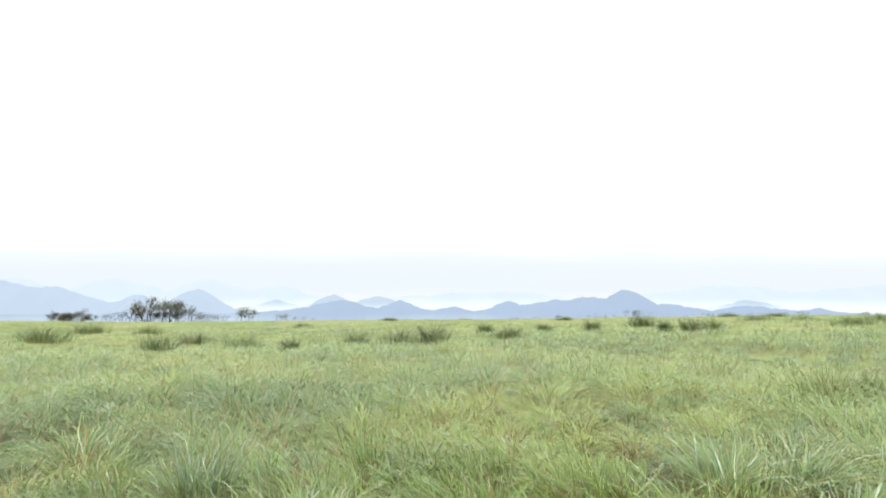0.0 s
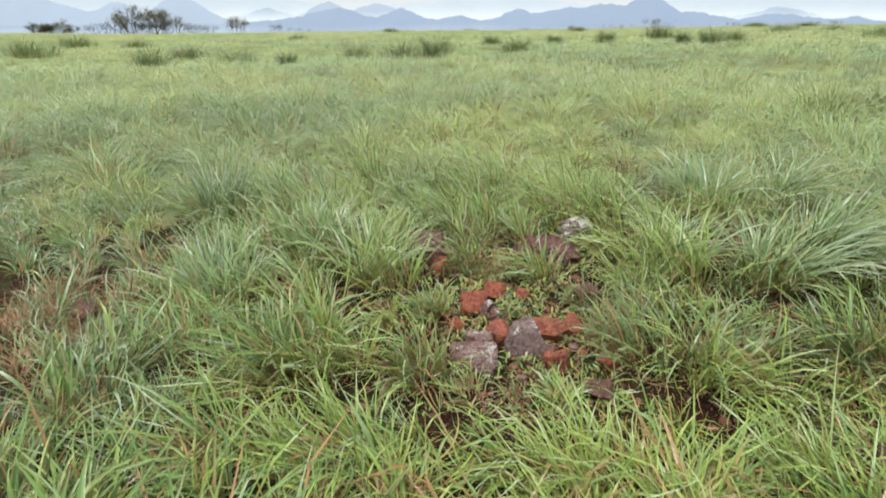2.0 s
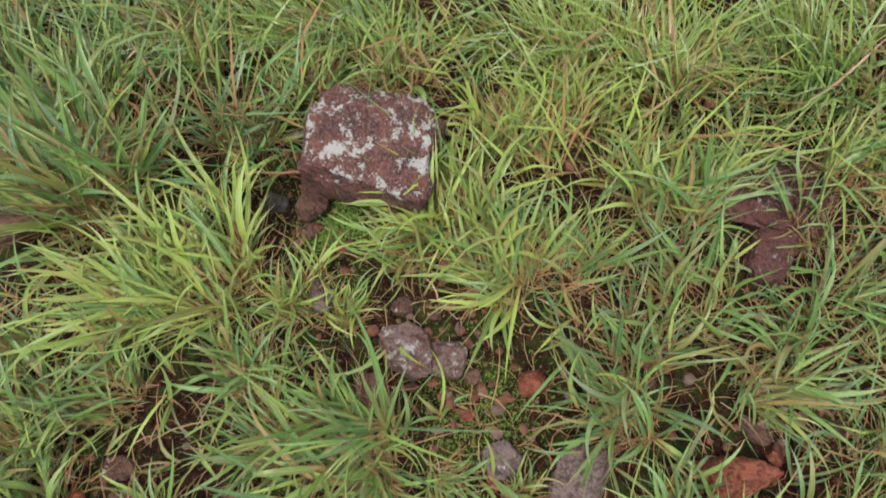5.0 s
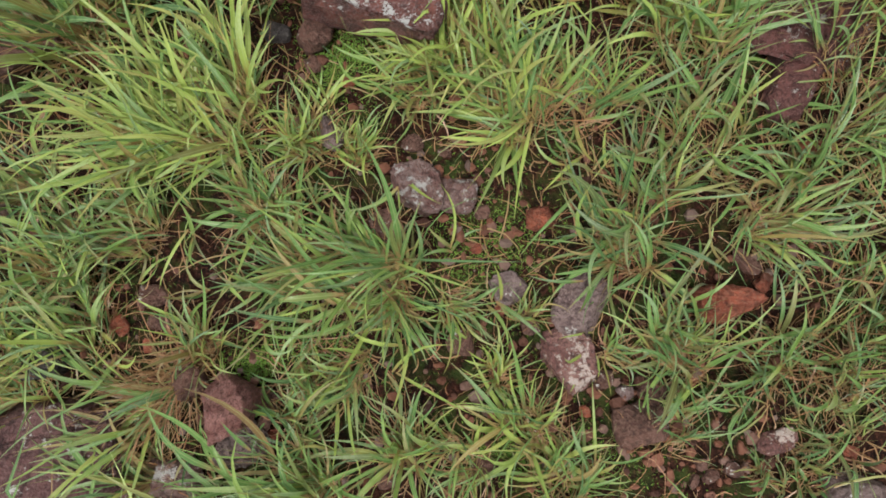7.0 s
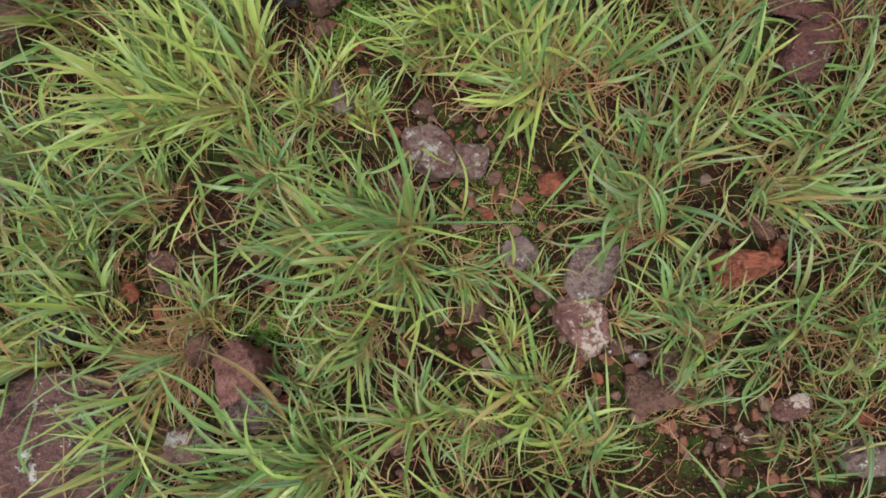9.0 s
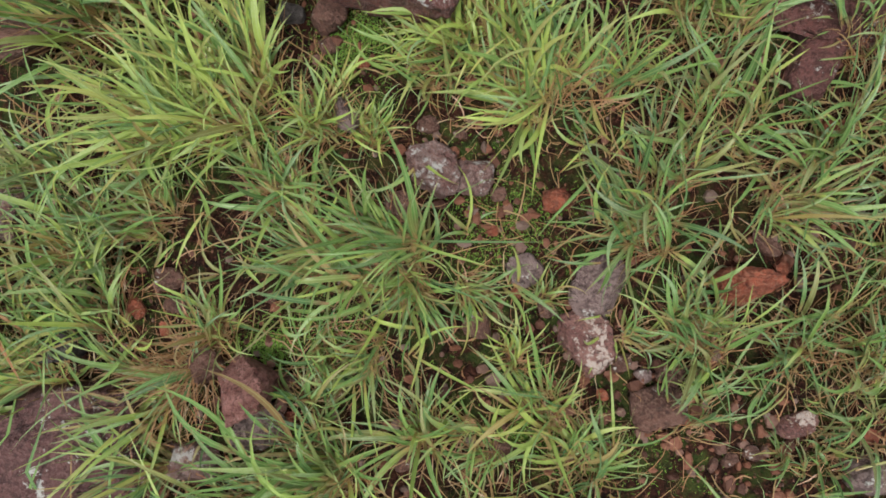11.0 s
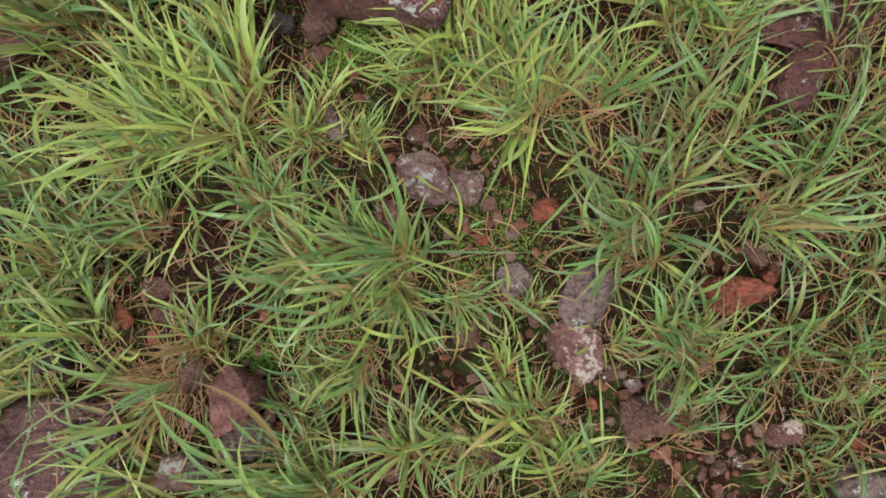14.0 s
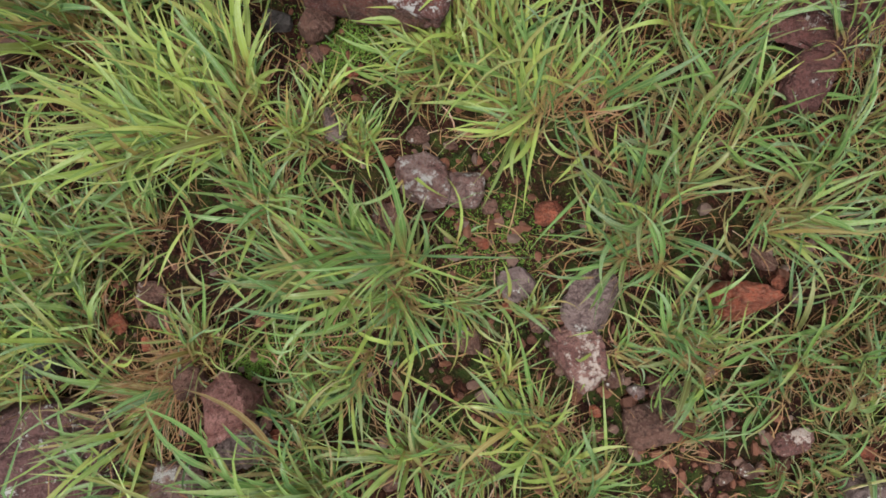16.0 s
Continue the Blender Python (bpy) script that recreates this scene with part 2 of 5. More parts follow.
def bark_material():
    n = Nodes("bark")
    f = n.noise(9, 5)
    return n.surface(n.mix(f, (0.05, 0.04, 0.035), (0.14, 0.115, 0.10)), 0.9, 0.2, n.bump(f, 0.7, 0.03))


bark = bark_material()


def ridge_material(name, woods, haze_glow, mist, low, high):
    """Far woods; kilometres of bright morning haze and valley mist are painted as emission."""
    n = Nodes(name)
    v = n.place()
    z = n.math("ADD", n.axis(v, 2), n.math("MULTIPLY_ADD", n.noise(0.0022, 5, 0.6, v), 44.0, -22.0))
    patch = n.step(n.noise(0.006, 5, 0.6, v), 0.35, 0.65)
    # emission gives the ridge its blue haze, blending to pale mist low down
    glow = n.mix(n.math("MULTIPLY", patch, 0.35), haze_glow, tuple(c * 0.9 for c in haze_glow))
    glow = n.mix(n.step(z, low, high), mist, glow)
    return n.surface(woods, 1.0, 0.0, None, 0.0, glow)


# ---- the lie of the land ----
_rg = np.random.RandomState(5)
_WAVES = [(k, _rg.uniform(0, 6.283), _rg.uniform(0, 6.283), a) for k, a in
          ((0.06, 0.30), (0.11, 0.22), (0.23, 0.10), (0.5, 0.05), (1.1, 0.025), (2.3, 0.016), (4.1, 0.012), (7.0, 0.008), (11.0, 0.006), (19.0, 0.004))
          for _ in range(3)]


def land(x, y):
    """Height of the ground: a crest at the camera, falling gently ahead, then steeply to a valley."""
    x, y = np.asarray(x, float), np.asarray(y, float)
    q = np.maximum(0, y - 1)
    r = np.hypot(x, y)
    z = -0.112 * q * q / (q + 2) + 0.009 * x * np.minimum(1, np.abs(y) / 20) * (np.abs(x) < 400)
    for k, turn, phase, a in _WAVES:
        grow = np.clip(r / (4.0 / k), 0, 1) if k < 1 else 1.0
        z = z + a * 0.5 * grow * np.sin(k * (x * math.cos(turn) + y * math.sin(turn)) + phase) * (np.abs(r) < 400)
    edge = np.maximum(0, np.hypot(x * 0.35, np.maximum(y, 0)) - 100)
    back = np.maximum(0, np.maximum(-y - 60, np.abs(x) - 170))
    fall = 0.00025 * edge**2 + 0.03 * edge + 0.0008 * back**2
    return np.maximum(z - fall, -600.0)


def link(name, data, material, parent=None, label=""):
    data.materials.append(material)
    ob = new(name, data)
    if parent is not None:
        ob.parent = parent
    if label:
        ob["label"] = label
    return ob


def mesh_of(name, verts, quads, smooth=True, uv=None, attrs=()):
    """A mesh from arrays of corners and of four-cornered faces."""
    me = bpy.data.meshes.new(name)
    nv, nf = len(verts), len(quads)
    me.vertices.add(nv)
    me.vertices.foreach_set("co", np.ascontiguousarray(verts, np.float32).ravel())
    me.loops.add(nf * 4)
    me.loops.foreach_set("vertex_index", np.ascontiguousarray(quads, np.int32).ravel())
    me.polygons.add(nf)
    me.polygons.foreach_set("loop_start", np.arange(0, nf * 4, 4, dtype=np.int32))
    me.polygons.foreach_set("use_smooth", np.full(nf, smooth))
    if uv is not None:
        layer = me.uv_layers.new(name="UVMap")
        layer.data.foreach_set("uv", np.ascontiguousarray(uv[np.asarray(quads).ravel()], np.float32).ravel())
    for key, values in attrs:
        me.attributes.new(key, "FLOAT", "POINT").data.foreach_set("value", np.ascontiguousarray(values, np.float32))
    me.update(calc_edges=True)
    return me


def blades(name, base, az, length, width, lean, bend, tone, dry, seg=5, fold=False, twist=None, origin=(0, 0, 0), grounded=True):
    """Leaf blades as tapered, arching strips: lean from upright at the foot, bend added towards the tip (radians)."""
    n = len(az)
    s = np.linspace(0, 1, seg + 1)
    th = lean[:, None] + bend[:, None] * s[None] ** 1.25
    if seg >= 5:
        kink = np.random.RandomState(n + 3)
        at, by = kink.uniform(0.3, 0.9, n), np.where(kink.uniform(0, 1, n) < 0.35, kink.normal(0.3, 0.45, n), 0.0)
        th = th + by[:, None] * (s[None] > at[:, None])
    mid = 0.5 * (th[:, 1:] + th[:, :-1])
    step = (length / seg)[:, None]
    hor = np.concatenate([np.zeros((n, 1)), np.cumsum(np.sin(mid) * step, 1)], 1)
    ver = np.concatenate([np.zeros((n, 1)), np.cumsum(np.cos(mid) * step, 1)], 1)
    turn = az[:, None] + (0 if twist is None else twist[:, None] * s[None] ** 1.5)
    cx, cy = np.cos(turn), np.sin(turn)
    centre = np.stack([base[:, 0:1] + hor * cx, base[:, 1:2] + hor * cy, base[:, 2:3] + ver], -1)
    if grounded:
        floor_z = land(centre[..., 0], centre[..., 1]) + 0.006
        centre[..., 2] = np.maximum(centre[..., 2], floor_z)
    flat = np.stack([-cy, cx, np.zeros_like(cx)], -1)
    up = np.stack([-np.cos(th) * cx, -np.cos(th) * cy, np.sin(th)], -1)
    rs = np.random.RandomState(n + 7)
    roll = rs.uniform(-0.9, 0.9, (n, 1, 1)) * np.linspace(0.3, 1, seg + 1)[None, :, None]
    side = flat * np.cos(roll) + up * np.sin(roll)
    prof = np.minimum(1, 0.45 + 2.2 * s) * (1 - s**2.6) + 0.03
    half = 0.5 * width[:, None, None] * prof[None, :, None] * side
    if fold:
        rib = centre - up * (0.22 * width[:, None, None] * prof[None, :, None])
        rows = np.stack([centre - half, rib, centre + half], 2)
        us = (0.0, 0.5, 1.0)
    else:
        rows = np.stack([centre - half, centre + half], 2)
        us = (0.0, 1.0)
    k = len(us)
    verts = rows.reshape(-1, 3) - np.array(origin)
    idx = np.arange(n * (seg + 1) * k).reshape(n, seg + 1, k)
    quads = np.stack([idx[:, :-1, :-1], idx[:, :-1, 1:], idx[:, 1:, 1:], idx[:, 1:, :-1]], -1).reshape(-1, 4)
    uv = np.stack(np.broadcast_arrays(np.array(us)[None, None, :], s[None, :, None]), -1)
    uv = np.broadcast_to(uv, (n, seg + 1, k, 2)).reshape(-1, 2)
    rep = (seg + 1) * k
    return mesh_of(name, verts, quads, True, uv, (("tone", np.repeat(tone, rep)), ("dry", np.repeat(dry, rep))))


def ground():
    u = np.linspace(-1, 1, 231)
    xs = 0.26 * np.sinh(10.6 * u)
    ys = 0.26 * np.sinh(10.6 * np.linspace(-1, 1, 261)) + 0.4
    gx, gy = np.meshgrid(xs, ys)
    verts = np.stack([gx, gy, land(gx, gy)], -1).reshape(-1, 3)
    idx = np.arange(gx.size).reshape(gx.shape)
    quads = np.stack([idx[:-1, :-1], idx[:-1, 1:], idx[1:, 1:], idx[1:, :-1]], -1).reshape(-1, 4)
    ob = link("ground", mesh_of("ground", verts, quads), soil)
    tagged(ob, "stony red-brown soil on a grassy hilltop falling away", "ground", kind="structure")


ground()


# ---- the distance ----
def ridge(name, y0, base, peaks, depth, material, seed, label, sharp=1.7):
    """A chain of hills across the view at the distance y0: peaks give place, height and width as slopes from the eye."""
    rs = np.random.RandomState(seed)
    us = np.linspace(-1.15, 1.15, 420)
    h = np.full(us.shape, base)
    for c, top, w in peaks:
        h = np.maximum(h, base + (top - base) * (0.55 * np.exp(-np.abs((us - c) / w) ** sharp) + 0.45 / (1 + ((us - c) / (w * 0.6)) ** 2)))
    for k in range(14):
        f = 6 * 1.45**k
        h = h + 0.0022 / (1 + 0.4 * k) * np.sin(us * f + rs.uniform(0, 6.28)) * np.clip((h - base) / 0.01, 0.15, 1)
    rows = []
    for d in np.linspace(-1, 1, 13):
        sag = 1 - abs(d) ** 1.4
        rough = sum(0.10 * np.sin(us * 40 * (j + 1) + d * 5 * (j + 2) + rs.uniform(0, 6.28)) for j in range(3)) / 2 * (1 - sag)
        y = y0 + d * depth
        rows.append(np.stack([us * y0, np.full(us.shape, y) + rough * depth * 0.5, -620 + (1.2 + h * y0 + 620) * np.clip(sag + rough * 0.3, 0, 1)], -1))
    verts = np.array(rows)
    idx = np.arange(verts.shape[0] * verts.shape[1]).reshape(verts.shape[:2])
    quads = np.stack([idx[:-1, :-1], idx[:-1, 1:], idx[1:, 1:], idx[1:, :-1]], -1).reshape(-1, 4)
    ob = link(name, mesh_of(name, verts.reshape(-1, 3), quads), material)
    tagged(ob, label, "mountain", kind="structure")


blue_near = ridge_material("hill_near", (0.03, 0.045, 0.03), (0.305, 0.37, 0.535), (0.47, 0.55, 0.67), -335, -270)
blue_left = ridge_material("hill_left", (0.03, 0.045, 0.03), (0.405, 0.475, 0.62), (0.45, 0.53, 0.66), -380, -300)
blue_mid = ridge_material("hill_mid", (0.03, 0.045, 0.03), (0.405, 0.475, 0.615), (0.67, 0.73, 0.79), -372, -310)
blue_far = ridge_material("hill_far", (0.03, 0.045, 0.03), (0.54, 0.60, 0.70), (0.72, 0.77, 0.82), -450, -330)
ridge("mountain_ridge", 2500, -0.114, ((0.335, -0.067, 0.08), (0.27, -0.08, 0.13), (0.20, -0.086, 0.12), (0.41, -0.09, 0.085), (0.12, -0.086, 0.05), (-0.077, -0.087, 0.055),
      (-0.185, -0.088, 0.085), (0.02, -0.101, 0.05), (0.56, -0.097, 0.12), (0.68, -0.105, 0.09)), 420, blue_near, 1, "wooded mountain ridge with blue morning haze painted on", 1.25)
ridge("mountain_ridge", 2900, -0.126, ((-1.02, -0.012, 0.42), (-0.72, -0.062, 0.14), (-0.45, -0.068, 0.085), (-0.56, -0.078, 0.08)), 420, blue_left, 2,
      "mountain slope with thick pale blue haze painted on")
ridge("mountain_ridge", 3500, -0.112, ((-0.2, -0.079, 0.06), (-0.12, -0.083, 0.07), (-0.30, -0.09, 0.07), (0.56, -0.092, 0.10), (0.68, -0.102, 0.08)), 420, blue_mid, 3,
      "hills with blue haze and valley mist painted on")
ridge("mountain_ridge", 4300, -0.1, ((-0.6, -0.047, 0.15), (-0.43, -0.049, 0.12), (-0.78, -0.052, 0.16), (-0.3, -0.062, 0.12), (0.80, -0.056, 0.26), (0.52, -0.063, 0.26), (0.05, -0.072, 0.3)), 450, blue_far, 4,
      "faint far mountains almost lost in painted-on haze")


# ---- stones ----
def stone_mesh(name, sx, sy, h, lvl, seed, rough=1.0):
    """A weathered stone: a ball cut by random planes, roughened; its lower third is buried."""
    rs = np.random.RandomState(seed * 13 + 5)
    bm = bmesh.new()
    bmesh.ops.create_icosphere(bm, subdivisions=lvl, radius=1.0)
    co = np.array([v.co[:] for v in bm.verts])
    co = np.sign(co) * np.abs(co) ** (0.5 if sx > 0.2 else 0.66)
    for _ in range(9 if sx <= 0.2 else 6 if lvl == 5 else 10):
        d = rs.normal(size=3)
        d /= np.linalg.norm(d)
        cut = rs.uniform(0.55, 0.92) if sx > 0.2 else rs.uniform(0.5, 0.88)
        co -= np.maximum(0, co @ d - cut)[:, None] * d[None]
    co /= np.abs(co).max(0)[None]
    top = co[:, 2] > 0
    co[top, 2] = np.sign(co[top, 2]) * np.abs(co[top, 2]) ** (0.22 if h < 0.25 * min(sx, sy) else 0.4 if h < 0.35 * min(sx, sy) else 0.8)
    size = np.array([sx / 2, sy / 2, h * 0.62])
    for i, v in enumerate(bm.verts):
        p = Vector(co[i]) * 2.1 + Vector((seed * 3.7, seed * 1.3, 0))
        k = 1 + rough * (0.07 * noise.noise(p) + 0.06 * noise.noise(p * 2.7) + 0.04 * noise.noise(p * 6.5) + 0.02 * noise.noise(p * 14))
        v.co = Vector(co[i] * size * k)
    for f in bm.faces:
        f.smooth = lvl >= 4
    me = bpy.data.meshes.new(name)
    bm.to_mesh(me)
    bm.free()
    return me


def rock(x, y, sx, sy, h, rot, material, label, lvl, seed):
    kind = "boulder" if sx > 0.22 else "stone" if sx > 0.05 else "pebble"
    ob = link(kind, stone_mesh(kind, sx, sy, h, lvl, seed, 1.3 if sx < 0.2 else 1.1 if h > 0.1 else 1.9), material)
    ob.matrix_world = pose(x, y, float(land(x, y)) + h * 0.36, 0, 0, rot)
    tagged(ob, label, kind, "loose stones on the hilltop")


rock(-0.125, 0.594, 0.294, 0.293, 0.150, -10, rock_lichen, "large maroon boulder blotched with white lichen among grass", 5, 0)
rock(-0.270, 0.520, 0.079, 0.085, 0.060, 20, rock_rust, "small maroon stone leaning on a lichened boulder", 4, 1)
rock(-0.053, 0.181, 0.122, 0.123, 0.055, 15, rock_grey, "grey and red weathered stone on bare wet soil", 5, 2)
rock(0.035, 0.176, 0.091, 0.089, 0.045, -10, rock_grey, "small grey stone touching a larger one on soil", 5, 3)
rock(0.216, 0.119, 0.078, 0.056, 0.050, -10, rock_orange, "rounded rust-orange stone half under grass", 4, 4)
rock(0.612, -0.067, 0.162, 0.084, 0.085, 4, rock_orange, "oblong brick-red stone lying in grass", 5, 5)
rock(0.303, -0.085, 0.118, 0.172, 0.052, -15, rock_purple, "purple-grey stone bedded in gravelly soil", 5, 6)
rock(0.270, -0.178, 0.125, 0.155, 0.054, 30, rock_pink, "pinkish stone with a pale crystalline crust", 5, 7)
rock(0.150, -0.027, 0.076, 0.076, 0.035, 20, rock_purple, "purple-grey stone lying on mossy soil", 4, 8)
rock(-0.445, -0.268, 0.138, 0.125, 0.150, -20, rock_rose, "lumpy pink-grey stone beside dry grass stems", 5, 9)
rock(-0.425, -0.360, 0.130, 0.100, 0.045, 35, rock_purple, "flat grey stone half under grass", 4, 10)
rock(-0.842, -0.184, 0.121, 0.067, 0.050, 10, rock_dark, "smooth dark grey stone under grass blades", 4, 11)
rock(-0.865, -0.418, 0.394, 0.283, 0.070, 10, rock_slab, "broad maroon slab spotted with pale lichen", 5, 12)
rock(-0.574, -0.443, 0.157, 0.096, 0.040, 0, rock_grey, "grey lichened stone covered by grass", 4, 13)
rock(0.774, 0.536, 0.284, 0.219, 0.036, -30, rock_maroon, "flat maroon slab overgrown by grass stems", 5, 14)
rock(0.754, 0.404, 0.136, 0.162, 0.040, 10, rock_maroon, "maroon stone slab under thin grass", 4, 15)
rock(-0.902, 0.485, 0.230, 0.150, 0.100, 5, rock_rust, "reddish brown stone under leaning grass", 4, 16)
rock(-0.752, 0.483, 0.050, 0.045, 0.030, 0, rock_orange, "small orange stone on dark soil", 3, 17)
rock(0.431, -0.323, 0.115, 0.100, 0.045, 10, rock_rust, "reddish stone bedded in gravel", 4, 18)
rock(-0.113, 0.100, 0.069, 0.081, 0.030, 15, rock_rust, "dull red stone half under a grass tuft", 4, 19)
rock(0.048, -0.146, 0.073, 0.061, 0.030, 0, rock_rust, "flat brown stone under grass blades", 3, 20)
rock(-0.531, -0.228, 0.070, 0.079, 0.050, 20, rock_rust, "reddish stone wrapped in dry grass stems", 4, 21)
rock(0.886, -0.460, 0.145, 0.083, 0.050, 0, rock_purple, "purple-red stone at the edge of gravel", 4, 22)
rock(-0.940, 0.104, 0.061, 0.134, 0.060, 0, rock_grey, "pale lichened stone under grass", 4, 23)
rock(0.894, -0.390, 0.037, 0.041, 0.020, 0, rock_orange, "small orange pebble in short grass", 3, 24)
rock(-0.698, -0.108, 0.042, 0.054, 0.020, 40, rock_orange, "small orange pebble on dark soil", 3, 25)
rock(-0.630, -0.152, 0.034, 0.032, 0.020, 0, rock_orange, "small red pebble on dark soil", 3, 26)
rock(0.797, 0.266, 0.050, 0.047, 0.030, 0, rock_orange, "small orange stone deep in grass", 3, 27)
rock(0.662, 0.027, 0.074, 0.044, 0.030, -30, rock_rust, "broken reddish stone in grass roots", 3, 28)
rock(0.126, -0.080, 0.032, 0.027, 0.018, 0, rock_orange, "small red pebble on mossy soil", 3, 29)
rock(0.078, 0.056, 0.030, 0.025, 0.015, 0, rock_orange, "small orange pebble on wet soil", 3, 30)
rock(0.037, 0.099, 0.027, 0.022, 0.015, 0, rock_orange, "small red pebble on mossy soil", 3, 31)
rock(0.094, 0.136, 0.037, 0.035, 0.020, 0, rock_rust, "small pale red pebble beside stones", 3, 32)
rock(0.011, 0.264, 0.032, 0.028, 0.018, 0, rock_rust, "small brown pebble on wet soil", 3, 33)
rock(-0.057, 0.287, 0.050, 0.043, 0.020, 0, rock_rust, "dull brown stone behind a grey one", 3, 34)
rock(0.317, -0.298, 0.029, 0.029, 0.018, 0, rock_orange, "small orange pebble on wet soil", 3, 35)
rock(0.361, -0.232, 0.047, 0.044, 0.025, 0, rock_rust, "small brown pebble in gravel", 3, 36)
rock(0.634, -0.423, 0.041, 0.039, 0.025, 0, rock_rust, "small reddish pebble in gravel", 3, 37)
rock(0.569, -0.412, 0.032, 0.031, 0.020, 0, rock_rust, "small brown pebble in gravel", 3, 38)
rock(-0.360, -0.267, 0.049, 0.041, 0.020, 0, rock_rust, "small pale stone on mossy soil", 3, 39)
rock(-0.194, 0.419, 0.037, 0.028, 0.020, 0, rock_orange, "small orange pebble below a boulder", 3, 40)
rock(-0.274, 0.456, 0.050, 0.043, 0.025, 0, rock_rust, "small red stone below a boulder", 3, 41)
rock(-0.348, 0.525, 0.060, 0.050, 0.026, 0, rock_dark, "dark stone hidden in grass roots", 3, 42)
rock(-0.151, 0.024, 0.049, 0.037, 0.020, 0, rock_rust, "small dark red stone under grass", 3, 43)
rock(-0.115, -0.432, 0.049, 0.041, 0.020, 0, rock_rust, "small brown stone in litter", 3, 44)
rock(0.092, -0.409, 0.061, 0.048, 0.020, 0, rock_rust, "brown stone under grass blades", 3, 45)
rock(0.627, 2.334, 0.180, 0.150, 0.115, 0, rock_white, "small boulder crusted with white lichen", 5, 46)
rock(0.468, 2.160, 0.300, 0.170, 0.085, -10, rock_maroon, "dark maroon rock ledge under grass", 5, 47)
rock(-0.089, 2.071, 0.199, 0.179, 0.144, 10, rock_maroon, "dark maroon rock in the shade of grass", 5, 48)
rock(-0.002, 1.979, 0.099, 0.089, 0.060, 10, rock_orange, "red crumbling stone beside a darker rock", 4, 49)
rock(0.134, 1.687, 0.124, 0.112, 0.090, 0, rock_orange, "red crumbling stone with a pale face", 5, 50)
rock(0.165, 1.656, 0.060, 0.054, 0.072, 0, rock_grey, "pale stone leaning on a red one", 4, 51)
rock(0.216, 1.803, 0.096, 0.087, 0.060, 0, rock_orange, "flat red stone in short growth", 4, 52)
rock(0.316, 1.770, 0.062, 0.056, 0.054, 0, rock_orange, "small red stone among rubble", 3, 53)
rock(0.277, 1.441, 0.138, 0.124, 0.120, 0, rock_purple, "grey-purple stone among red rubble", 5, 54)
rock(0.371, 1.524, 0.148, 0.133, 0.090, -8, rock_orange, "crumbly rust-red rock lump", 5, 55)
rock(0.450, 1.544, 0.107, 0.096, 0.066, 20, rock_orange, "rust-red rock piece in rubble", 4, 56)
rock(0.202, 1.507, 0.098, 0.088, 0.072, 0, rock_orange, "small red stone in rubble", 4, 57)
rock(0.367, 1.349, 0.084, 0.076, 0.078, 0, rock_orange, "angular red stone in rubble", 4, 58)
rock(0.343, 1.391, 0.072, 0.065, 0.060, 0, rock_rust, "dark red stone in rubble", 4, 59)
rock(0.108, 1.368, 0.149, 0.134, 0.084, 0, rock_grey, "pale lichened stone half under grass", 5, 60)
rock(0.129, 1.452, 0.091, 0.083, 0.072, 0, rock_grey, "grey stone behind a paler one", 4, 61)
rock(0.471, 1.225, 0.107, 0.096, 0.060, 0, rock_rust, "dull reddish stone under grass", 4, 62)
rock(0.549, 1.765, 0.116, 0.105, 0.072, 0, rock_rust, "dull brown stone in short growth", 4, 63)
rock(0.527, 1.343, 0.063, 0.057, 0.048, 0, rock_orange, "small red stone in rubble", 3, 64)
rock(0.059, 1.568, 0.059, 0.052, 0.042, 0, rock_orange, "small red stone in short herbs", 3, 65)
rock(0.192, 1.643, 0.079, 0.072, 0.048, 0, rock_rust, "brown stone among low herbs", 3, 66)
rock(-1.325, 1.673, 0.120, 0.107, 0.072, 0, rock_rust, "reddish stone under leaning grass", 4, 67)
# added dark stone; the spot itself is only a shadowed hole in the grass
rock(-1.074, 2.198, 0.150, 0.140, 0.045, 0, rock_dark, "low dark stone standing in for a shadowed hole", 4, 68)
rock(1.069, 2.313, 0.174, 0.157, 0.072, 0, rock_rust, "reddish brown stone at a tussock's foot", 4, 69)
rock(0.546, 0.952, 0.061, 0.047, 0.030, 0, rock_grey, "small pale stone deep in grass", 3, 70)
rock(1.139, 0.950, 0.182, 0.129, 0.050, 10, rock_maroon, "flat maroon slab under grass", 4, 71)
rock(1.164, 0.885, 0.082, 0.065, 0.040, 0, rock_purple, "grey stone under grass", 3, 72)
rock(-1.251, 1.499, 0.094, 0.084, 0.048, 0, rock_rust, "red stone under grass", 3, 73)
rock(-0.625, -0.045, 0.068, 0.055, 0.032, 20, rock_rust, "reddish brown stone on dark litter", 4, 74)
rock(-0.600, -0.105, 0.058, 0.042, 0.026, -15, rock_rust, "dull red stone half sunk in soil", 3, 75)
rock(-0.380, -0.318, 0.048, 0.040, 0.026, 30, rock_rust, "small red stone beside a pink-grey one", 3, 76)
rock(-0.352, -0.340, 0.036, 0.030, 0.020, 0, rock_orange, "small orange-red pebble in litter", 3, 77)
rock(0.200, -0.112, 0.046, 0.040, 0.026, 10, rock_rust, "small brown stone against a purple-grey slab", 3, 78)
rock(0.585, -0.440, 0.036, 0.032, 0.022, 0, rock_rust, "small reddish pebble in gravel", 3, 79)
rock(0.552, -0.452, 0.030, 0.028, 0.020, 25, rock_rust, "small brown pebble in gravel", 3, 80)
rock(0.470, -0.258, 0.074, 0.052, 0.030, -20, rock_rust, "flat reddish brown stone among dry stems", 4, 81)
